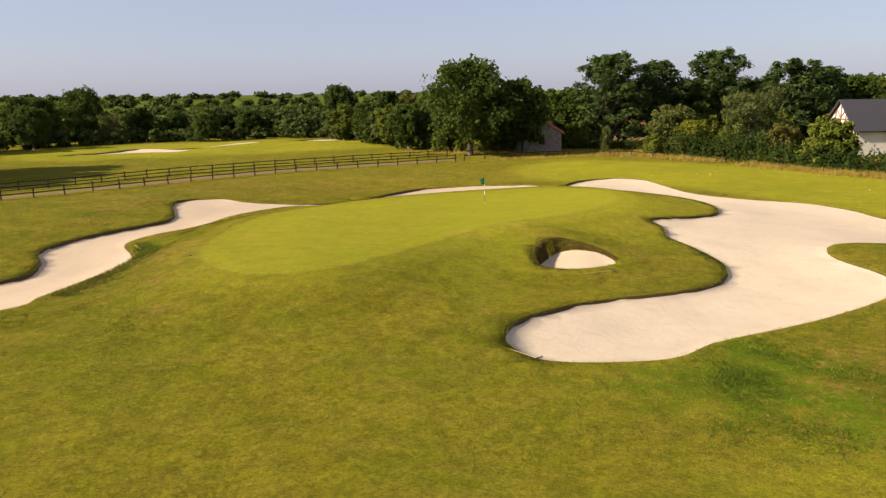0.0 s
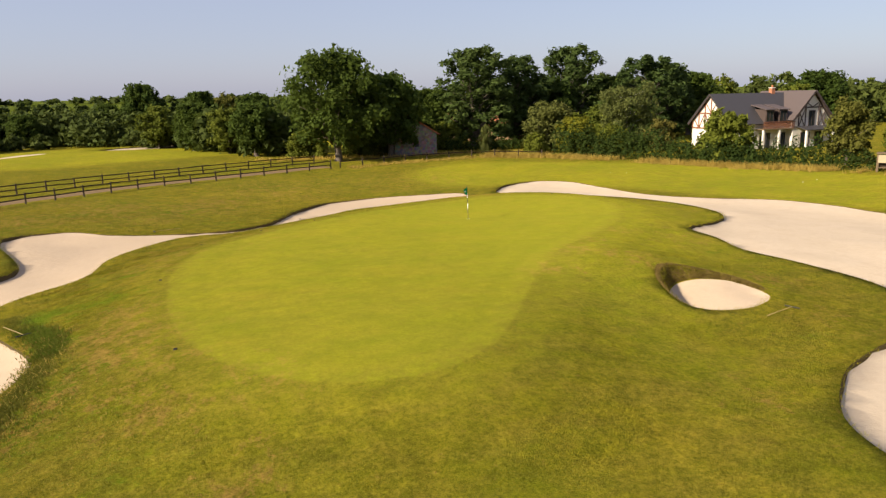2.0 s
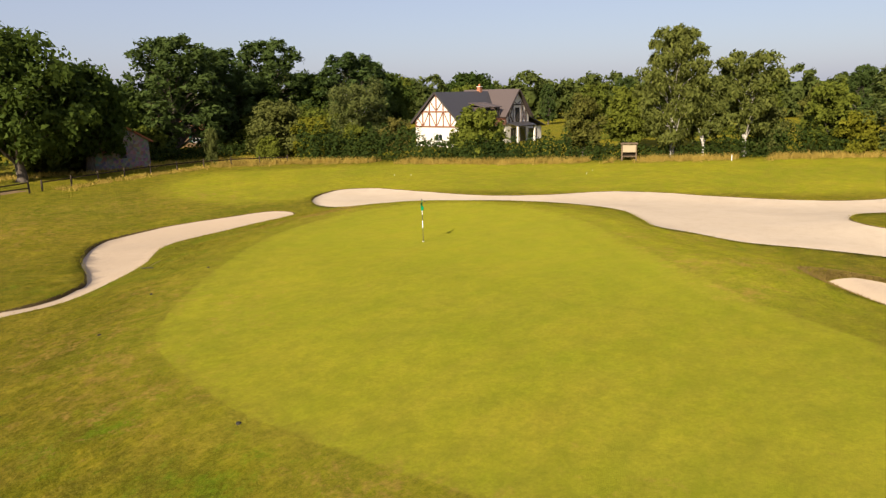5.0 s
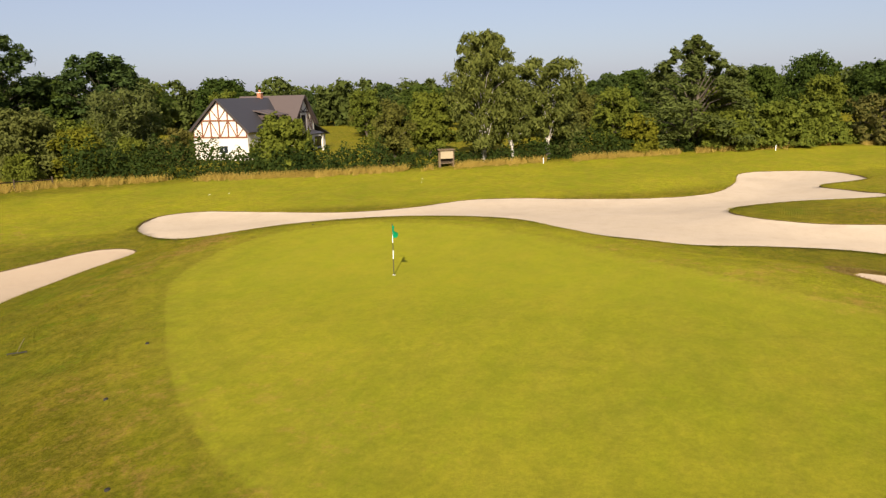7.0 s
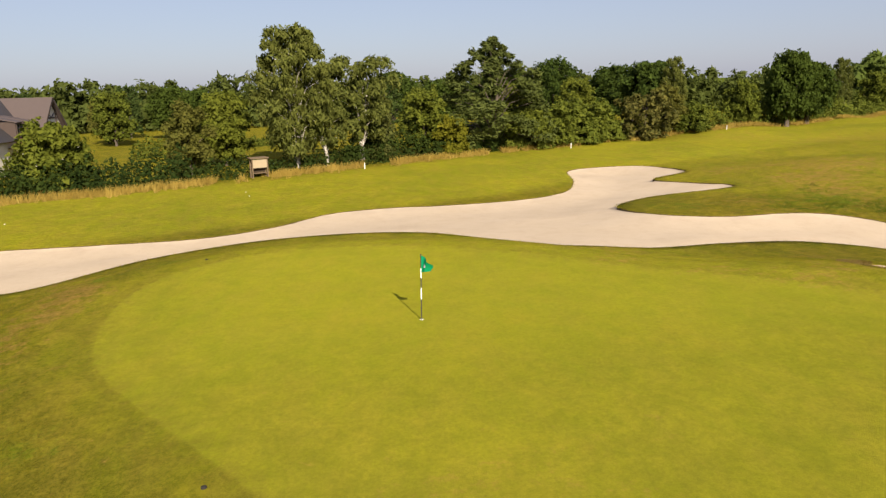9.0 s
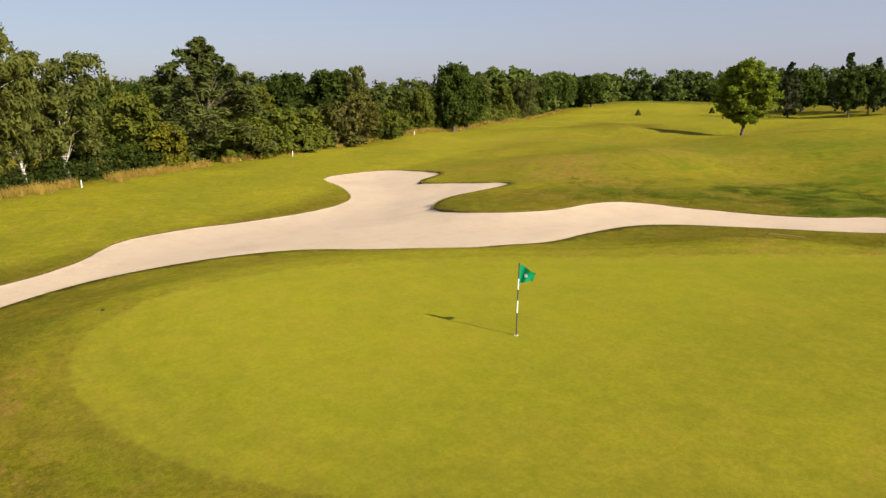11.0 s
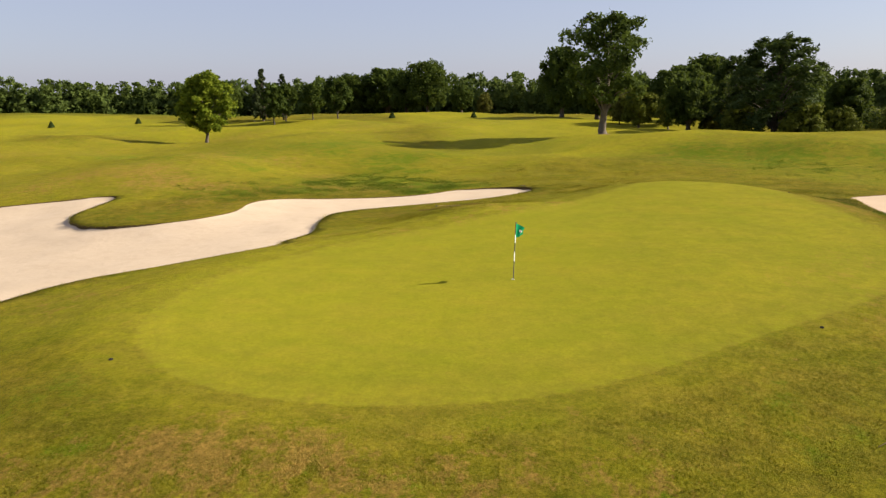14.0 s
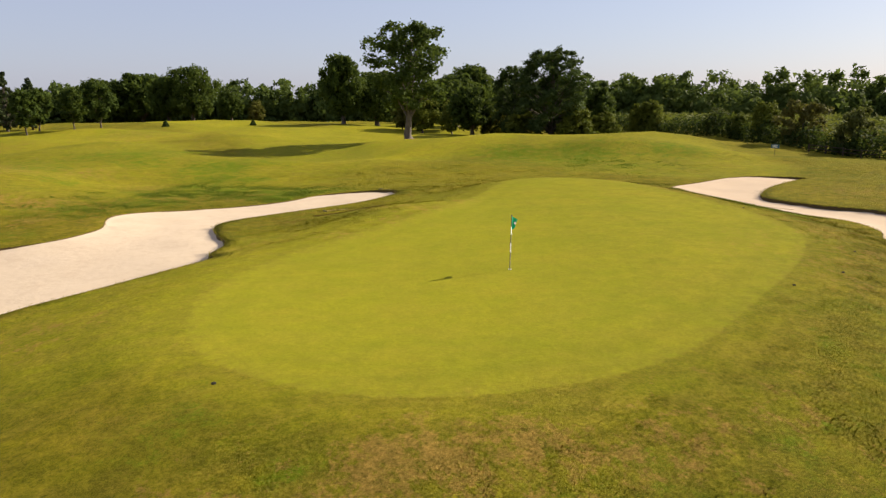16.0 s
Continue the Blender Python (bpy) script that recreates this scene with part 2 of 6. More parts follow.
BARK = bark_material("bark", (0.13, 0.10, 0.075), (0.05, 0.038, 0.028))
BARK_PALE = bark_material("pale_bark", (0.15, 0.122, 0.092), (0.07, 0.055, 0.042))
BARK_BIRCH = bark_material("birch_bark", (0.62, 0.58, 0.52), (0.16, 0.13, 0.11))


def foliage(name, a, b_, through_light=0.3, far=False):
    """Leaves: colour varies leaf by leaf, branch by branch and tree by tree, and light shines through a little."""
    m, t, n, l, b = material(name)
    geo = n.new("ShaderNodeNewGeometry")
    info = n.new("ShaderNodeObjectInfo")
    c = mix(t, geo.outputs["Random Per Island"], a, b_)
    clump = ramp(t, tex_noise(t, 0.16 if far else 0.45, 3, 0.6), [(0.36, grey(0)), (0.66, grey(1))])
    c = mix(t, arith(t, "MULTIPLY", clump, 0.5), c, tuple(k * 0.5 for k in a))
    c = mix(t, arith(t, "MULTIPLY", info.outputs["Random"], 0.35), c, tuple(k * f for k, f in zip(b_, (1.12, 1.02, 0.75))))
    l.new(c, b.inputs["Base Color"])
    b.inputs["Roughness"].default_value, b.inputs["Specular IOR Level"].default_value = 0.8, 0.10
    tr = n.new("ShaderNodeBsdfTranslucent")
    l.new(mix(t, 0.22, c, (0.16, 0.2, 0.03)), tr.inputs["Color"])
    mx = n.new("ShaderNodeMixShader")
    mx.inputs["Fac"].default_value = through_light
    l.new(b.outputs["BSDF"], mx.inputs[1])
    l.new(tr.outputs["BSDF"], mx.inputs[2])
    l.new(mx.outputs["Shader"], n["Material Output"].inputs["Surface"])
    return m


LEAF_OAK = foliage("oak_leaves", (0.037, 0.063, 0.010), (0.074, 0.107, 0.018), 0.4)
LEAF_PINE = foliage("pine_needles", (0.036, 0.062, 0.014), (0.074, 0.105, 0.026), 0.25)
LEAF_SPRUCE = foliage("spruce_needles", (0.051, 0.072, 0.018), (0.100, 0.122, 0.031), 0.15)
LEAF_BIRCH = foliage("birch_leaves", (0.092, 0.114, 0.025), (0.159, 0.172, 0.040), 0.35)
LEAF_MAPLE = foliage("maple_leaves", (0.126, 0.189, 0.013), (0.239, 0.276, 0.023), 0.4)
LEAF_BUSH = foliage("bush_leaves", (0.076, 0.101, 0.013), (0.147, 0.166, 0.022))
LEAF_OLIVE = foliage("olive_leaves", (0.080, 0.098, 0.025), (0.126, 0.136, 0.036))
LEAF_YELLOW = foliage("yellow_leaves", (0.114, 0.125, 0.010), (0.188, 0.177, 0.016), 0.35)
LEAF_AUTUMN = foliage("rusty_leaves", (0.088, 0.092, 0.022), (0.143, 0.124, 0.029), 0.3)
LEAF_HEDGE = foliage("hedge_leaves", (0.020, 0.038, 0.006), (0.044, 0.066, 0.012), 0.35)
LEAF_FAR = foliage("wood_leaves", (0.048, 0.072, 0.017), (0.088, 0.109, 0.026), 0.3, True)
LEAF_CEDAR = foliage("cedar_needles", (0.035, 0.053, 0.020), (0.068, 0.084, 0.033), 0.12)
LEAF_PALE = foliage("pale_leaves", (0.090, 0.099, 0.018), (0.145, 0.140, 0.030), 0.35)
LEAF_DARK = foliage("dark_wood_leaves", (0.062, 0.098, 0.022), (0.121, 0.162, 0.036), 0.35, True)
STRAW = foliage("dry_grass", (0.34, 0.232, 0.046), (0.50, 0.37, 0.090), 0.35)
RANK = foliage("rank_grass", (0.060, 0.075, 0.009), (0.180, 0.165, 0.026), 0.35)
TUFT = foliage("grass_tufts", (0.170, 0.162, 0.009), (0.300, 0.258, 0.020), 0.35)
TURF_FACE = foliage("turf_face", (0.090, 0.072, 0.016), (0.260, 0.180, 0.060), 0.25)
CLOVER = foliage("clover", (0.056, 0.096, 0.007), (0.140, 0.190, 0.018), 0.5)
MAIZE = foliage("maize_leaves", (0.085, 0.110, 0.018), (0.165, 0.175, 0.035), 0.35, True)


# ---- helpers for meshes ----
def part(name, bm, mat, parent, label=""):
    me = bpy.data.meshes.new(name)
    bm.to_mesh(me)
    bm.free()
    me.materials.append(mat)
    ob = new(name, me)
    ob.parent = parent
    if label:
        tagged(ob, label)
    return ob


def quads(name, verts, mat, parent=None, smooth=False, per=4):
    """One mesh of separate quads (or triangles) from a numpy array, per corners a face."""
    verts = np.asarray(verts, dtype=np.float32).reshape(-1, 3)
    k = len(verts) // per
    me = bpy.data.meshes.new(name)
    me.vertices.add(len(verts))
    me.vertices.foreach_set("co", verts.ravel())
    me.loops.add(k * per)
    me.loops.foreach_set("vertex_index", np.arange(k * per, dtype=np.int32))
    me.polygons.add(k)
    me.polygons.foreach_set("loop_start", np.arange(0, k * per, per, dtype=np.int32))
    me.update(calc_edges=True)
    me.materials.append(mat)
    ob = new(name, me)
    ob.parent = parent
    return ob


def box(bm, x0, x1, y0, y1, z0, z1, bevel=0.0, m=None):
    made = bmesh.ops.create_cube(bm, size=1.0)["verts"]
    for v in made:
        v.co = Vector(((x0 + x1) / 2 + v.co.x * (x1 - x0), (y0 + y1) / 2 + v.co.y * (y1 - y0), (z0 + z1) / 2 + v.co.z * (z1 - z0)))
    if bevel:
        edges = list({e for v in made for e in v.link_edges})
        made = list({v for f in bmesh.ops.bevel(bm, geom=edges, offset=bevel, segments=1, affect="EDGES")["faces"] for v in f.verts} | {v for v in made if v.is_valid})
    if m is not None:
        bmesh.ops.transform(bm, matrix=m, verts=made)
    return made


def beam(bm, a, b, w, d, bevel=0.0):
    """A squared bar from a to b, w wide across and d deep."""
    a, b = Vector(a), Vector(b)
    q = (b - a).to_track_quat("X", "Z").to_matrix().to_4x4()
    return box(bm, 0, (b - a).length, -w / 2, w / 2, -d / 2, d / 2, bevel, Matrix.Translation(a) @ q)


def tube(bm, points, radii, sides=8):
    """A tapered round limb along points."""
    rings = []
    up = Vector((0.31, 0.17, 0.93))
    for i, (p, r) in enumerate(zip(points, radii)):
        d = (Vector(points[min(i + 1, len(points) - 1)]) - Vector(points[max(i - 1, 0)])).normalized()
        a = d.cross(up if abs(d.dot(up)) < 0.95 else Vector((1, 0, 0))).normalized()
        b = d.cross(a)
        rings.append([bm.verts.new(Vector(p) + (a * math.cos(k * math.tau / sides) + b * math.sin(k * math.tau / sides)) * r) for k in range(sides)])
    for r0, r1 in zip(rings, rings[1:]):
        for k in range(sides):
            f = bm.faces.new((r0[k], r0[(k + 1) % sides], r1[(k + 1) % sides], r1[k]))
            f.smooth = True
    bm.faces.new(rings[0])
    bm.faces.new(rings[-1])


def empty(name, m=None):
    ob = new(name)
    if m is not None:
        ob.matrix_world = m
    return ob


# ---- the lie of the land ----
def spline(points, n=7, closed=True):
    p = np.array(points, float)
    k, out = len(p), []
    for i in range(k if closed else k - 1):
        a, b, c, d = (p[(i - 1) % k], p[i], p[(i + 1) % k], p[(i + 2) % k]) if closed else (p[max(i - 1, 0)], p[i], p[i + 1], p[min(i + 2, k - 1)])
        for s in range(n):
            t = s / n
            out.append(0.5 * (2 * b + (c - a) * t + (2 * a - 5 * b + 4 * c - d) * t * t + (3 * b - a - 3 * c + d) * t ** 3))
    if not closed:
        out.append(p[-1])
    return np.array(out)


def signed(poly, p):
    """Distance from each point to a closed outline, negative inside."""
    d, ins = np.full(len(p), 1e9), np.zeros(len(p), bool)
    for a, b in zip(poly, np.roll(poly, -1, 0)):
        e, w = b - a, p - a
        s = np.clip((w @ e) / max(e @ e, 1e-12), 0, 1)
        d = np.minimum(d, np.hypot(w[:, 0] - s * e[0], w[:, 1] - s * e[1]))
        c = (a[1] <= p[:, 1]) != (b[1] <= p[:, 1])
        if c.any():
            ins ^= c & (p[:, 0] < a[0] + (p[:, 1] - a[1]) * e[0] / (e[1] if e[1] else 1e-9))
    return np.where(ins, -d, d)


def inset(poly, w):
    """The outline moved inwards by w."""
    t = np.roll(poly, -1, 0) - np.roll(poly, 1, 0)
    nrm = np.stack([-t[:, 1], t[:, 0]], 1) / np.linalg.norm(t, axis=1)[:, None]
    area = np.sum(poly[:, 0] * np.roll(poly[:, 1], -1) - poly[:, 1] * np.roll(poly[:, 0], -1))
    return poly + nrm * w * (1 if area > 0 else -1)


def floor_line(poly, lip):
    """Where the sand meets the cut face: uneven, and well in from the rim under the high side of the small bunker."""
    w = np.array([lip * (0.65 + 0.5 * noise.noise((x * 0.9, y * 0.9, 2.0))) for x, y in poly])
    if poly is POT_BUNKER:
        d = poly - np.array([7.3, 39.4])
        d /= np.linalg.norm(d, axis=1)[:, None]
        w = 0.09 + 0.05 * np.clip(d @ np.array([-0.8, 0.6]), 0, 1) + 0.46 * np.clip(d @ np.array([0.1, 0.99]), 0, 1) ** 1.5
    t = np.roll(poly, -1, 0) - np.roll(poly, 1, 0)
    nrm = np.stack([-t[:, 1], t[:, 0]], 1) / np.linalg.norm(t, axis=1)[:, None]
    area = np.sum(poly[:, 0] * np.roll(poly[:, 1], -1) - poly[:, 1] * np.roll(poly[:, 0], -1))
    return poly + nrm * w[:, None] * (1 if area > 0 else -1)


def smooth(x):
    x = np.clip(x, 0, 1)
    return x * x * (3 - 2 * x)


PLATEAU = spline([(-14.2, 50), (-14.3, 46.5), (-13.9, 43), (-12.8, 38.5), (-10.5, 35.4), (-7.7, 34.1), (-5, 34.6), (-2.7, 37), (0.2, 41.8),
                  (3.6, 46.7), (8, 50.6), (12, 54.6), (14.6, 59.2), (15.2, 63.5), (14.2, 67.5), (11.5, 70.3), (8, 71.2), (4, 70.7), (0.7, 69),
                  (-4, 64.8), (-8.8, 60.3), (-12.6, 55.5)])
GREEN_EDGE = spline([(-14.2, 50), (-14.3, 46.5), (-14.1, 42.5), (-13.4, 38.3), (-11.8, 34.9), (-9.6, 33.1), (-7.2, 32.8), (-5, 34), (-3, 36.6), (-0.2, 41.2),
                     (3, 45.6), (7.4, 49.9), (11.8, 54.6), (14.6, 59.2), (15.2, 63.5), (14.2, 66.9), (11.6, 69.4), (8.2, 70.2), (4.4, 69.7), (1, 68.3),
                     (-4, 64.6), (-8.9, 60.4), (-12.7, 55.8)])
BIG_BUNKER = spline([(3.00, 25.21), (2.31, 26.92), (3.00, 29.19), (5.63, 31.68), (7.97, 32.98), (10.54, 34.04), (12.98, 35.30), (14.86, 37.05), (15.83, 39.76), (15.48, 43.48), (14.87, 46.85), (15.47, 49.96),
                     (15.16, 52.18), (18.07, 54.22), (21.65, 57.05), (23.22, 60.32), (23.44, 64.15), (22.27, 68.23), (18.87, 72.53), (14.37, 75.36), (13.33, 78.66), (15.90, 82.64), (20.10, 84.33), (23.07, 82.55),
                     (23.95, 77.51), (24.78, 71.40), (27.81, 67.51), (32.75, 64.30), (34.51, 60.06), (34.85, 56.01), (36.84, 50.10), (40.70, 45.31), (46.35, 43.09), (52.25, 42.03), (53.80, 37.31), (52.24, 33.60),
                     (46.02, 32.50), (43.50, 36.60), (38.40, 34.90), (34.00, 33.80), (33.80, 39.70), (31.48, 43.00), (28.44, 44.60), (24.43, 43.78), (22.38, 40.32), (22.75, 35.48), (21.40, 32.86), (17.19, 30.39),
                     (11.38, 27.57), (8.67, 25.41), (6.28, 24.77), (4.21, 24.68)], 6)
LEFT_BUNKER = spline([(-20.53, 31.30), (-29.53, 25.58), (-34.69, 23.95), (-38.14, 25.73), (-29.65, 32.05), (-25.28, 36.23), (-23.57, 39.22), (-24.92, 43.18), (-26.47, 45.88), (-26.48, 48.95), (-25.11, 52.81), (-23.04, 56.52),
                     (-22.68, 59.70), (-25.30, 66.81), (-24.92, 69.50), (-21.60, 70.44), (-19.04, 68.71), (-15.51, 68.01), (-11.61, 68.23), (-8.89, 69.98), (-7.34, 72.88), (-5.68, 77.19), (-2.56, 81.61), (2.40, 82.97),
                     (7.44, 81.83), (10.36, 80.37), (10.02, 77.63), (5.14, 77.77), (-0.55, 76.78), (-5.08, 71.15), (-10.00, 67.36), (-14.44, 66.39), (-17.90, 60.67), (-18.60, 55.13), (-20.88, 52.11), (-21.76, 48.54),
                     (-19.64, 44.17), (-18.13, 40.53), (-18.83, 37.48), (-19.62, 33.81)], 6)
POT_BUNKER = spline([(5.43, 40.97), (4.98, 39.08), (5.46, 38.08), (6.85, 37.72), (8.22, 38.06), (9.64, 39.11), (9.61, 40.56), (8.36, 41.93), (6.66, 42.30)], 8)
FAR_BUNKER_A = spline([(-66, 124), (-60, 131), (-57, 138), (-48.5, 134.5), (-43, 141), (-37.5, 149), (-41, 147.5), (-45.5, 136), (-47, 128.5), (-54, 128)], 4)
FAR_BUNKER_B = spline([(-30, 152.5), (-22, 158), (-10, 157.5), (-10.5, 153), (-24, 149.5)], 4)
BUNKERS = [(BIG_BUNKER, 0.11), (LEFT_BUNKER, 0.13), (POT_BUNKER, 0.2), (FAR_BUNKER_A, 0.3), (FAR_BUNKER_B, 0.3)]

# swells and hollows: x, y, height; grouped by their reach
BROAD = [(-4, 45, 0.74), (8, 62, 0.89), (20, 45, -0.97), (20, 70, -0.83), (-6, 78, -1.00), (-22, 62, 0.25), (-22, 35, -0.31), (-5, 20, -0.73), (14, 12, -0.81), (30, -4, 1.85), (48, 5, -1.31),
         (48, 45, -0.43), (45, 80, -0.43), (20, 100, -0.18), (-15, 100, -0.08), (-15, 2, 1.13), (-25, 15, -0.36), (0, -25, 0.38), (25, -25, -1.05), (60, -35, -0.74), (75, 10, -0.08), (10, -8, -0.21)]
SMALL = [(-19, 45, -0.41), (-20, 57, -0.31), (-11, 71, -0.10), (2, 79, -0.44), (13, 77, 0.25), (18, 64, 0.29), (16, 47, 0.31), (12, 36, -0.36), (5, 27, 0.30), (-4, 30, 0.33), (-14, 34, 0.44),
         (28, 52, 0.29), (38, 45, -0.35), (25, 38, 0.68), (35, 25, 0.83), (-2, 50, -0.25), (7, 63, -0.23), (-10, 42, -0.03)]
SOUTH = [(38, 13, 0.5), (24, 13, -0.35), (46, -8, 0.16), (34, -22, 0.7), (18, -34, 0.6), (57, -20, 0.12), (-19, -8, 0.6), (-31, 2, 0.7), (-26, -20, 0.5), (6, -8, -0.3), (44, 22, 0.4), (62, 6, 0.5), (12, -50, 0.6),
         (50, -44, 0.5), (75, -24, 0.6), (-40, -10, 0.6), (28, 2, 0.08)]
HILLS = [(0, -90, 1.83), (100, -70, 1.11), (0, 160, 0.73), (-80, 60, -0.33), (120, 80, 0.17), (-70, -40, 0.53)]
SWELLS = [(*s, 16) for s in BROAD] + [(*s, 8) for s in SMALL] + [(*s, 60) for s in HILLS] + [*[(x, y, up * 2.1, 6.2) for x, y, up in SOUTH], (7, 43, 0.81, 3), (8.5, 36.5, 0.18, 3), (5, 60.5, -0.31, 9), (57, -33, -1.20, 10), (180, -140, 3.08, 45), (-30, -60, -0.98, 30), (40, -110, 1.26, 35), (130, -60, -0.60, 30), (-45, -10, 0.46, 15), (-8, -20, 0.37, 12), (-11, 58, -0.25, 6), (-13, 65, -0.22, 6), (17, 58, 0.01, 6)]


def lie(p):
    """The ground's height, bunkers not yet dug, at points (n, 2)."""
    p = np.asarray(p, float).reshape(-1, 2)
    h = np.full(len(p), 0.2)
    for x, y, up, r in SWELLS:
        h += up * np.exp(-((p[:, 0] - x) ** 2 + (p[:, 1] - y) ** 2) / (2 * r * r))
    near = (np.abs(p[:, 0]) < 45) & (p[:, 1] > 10) & (p[:, 1] < 100)
    if near.any():
        h[near] += 0.9 * (1 - smooth(np.maximum(signed(PLATEAU, p[near]), 0) / 7))
    r = np.hypot(p[:, 0] - 5, p[:, 1] - 50)
    w = smooth((r - 15) / 50) * (1 - smooth((r - 170) / 200))
    h += w * smooth((34 - p[:, 1]) / 12) * (0.42 * np.sin(p[:, 0] * 0.15 + 1.3 * np.sin(p[:, 1] * 0.08)) * np.sin(p[:, 1] * 0.17 + 0.4) + 0.16 * np.sin(p[:, 0] * 0.34 + p[:, 1] * 0.21) * np.sin(p[:, 1] * 0.37 - p[:, 0] * 0.12))
    h -= 9.0 * smooth((r - 320) / 600) * smooth((p[:, 1] - 100) / 400)
    h += 26.0 * smooth((r - 1300) / 1200)
    return h


def level(x, y):
    return float(lie([(x, y)])[0])


def turf_fields(xy, dg):
    """How the grass is kept at points: mown, parched, lush, putting green and the laps of the mower round it (dg: distance from the green)."""
    near = 0.02 + 0.23 * smooth((xy[:, 0] + 12) / 6) + 0.68 * smooth((xy[:, 0] + 3) / 6) * (1 - smooth((xy[:, 1] - 64) / 6))      # the east side takes more of the short-grass colour
    mown = near * (1 - smooth((dg - 3.0) / 8.0))
    for path, width, amount in MOWN:
        d = np.full(len(xy), 1e9)
        for a, b in zip(path, path[1:]):
            a, b = np.array(a, float), np.array(b, float)
            s = np.clip(((xy - a) @ (b - a)) / ((b - a) @ (b - a)), 0, 1)
            d = np.minimum(d, np.hypot(*(xy - a - s[:, None] * (b - a)).T))
        mown = np.maximum(mown, amount * (1 - smooth((d - width) / 4)))
    dry, lush = np.zeros(len(xy)), np.zeros(len(xy))
    for spots, field in ((DRY, dry), (LUSH, lush)):
        for x, y, r, s in spots:
            np.maximum(field, s * np.exp(-((xy[:, 0] - x) ** 2 + (xy[:, 1] - y) ** 2) / (2 * r * r)), out=field)
    # rises with distance, from 200 m out
    far_ground = smooth((np.hypot(xy[:, 0] - 5, xy[:, 1] - 50) - 200) / 110)
    return {"mown": mown, "dry": dry, "lush": lush, "far_ground": far_ground, "green": 1 - 0.40 * np.clip((dg + 0.14) / 0.14, 0, 1) - 0.60 * smooth((dg - 0.1) / 2.6), "lap": np.clip(dg, -5, 9),
            "lapped": smooth((dg + 2.4) / 1.2) * (1 - smooth((dg - 4) / 3)), "collar": smooth((dg + 0.6) / 0.6) * (1 - smooth(dg / 0.7))}


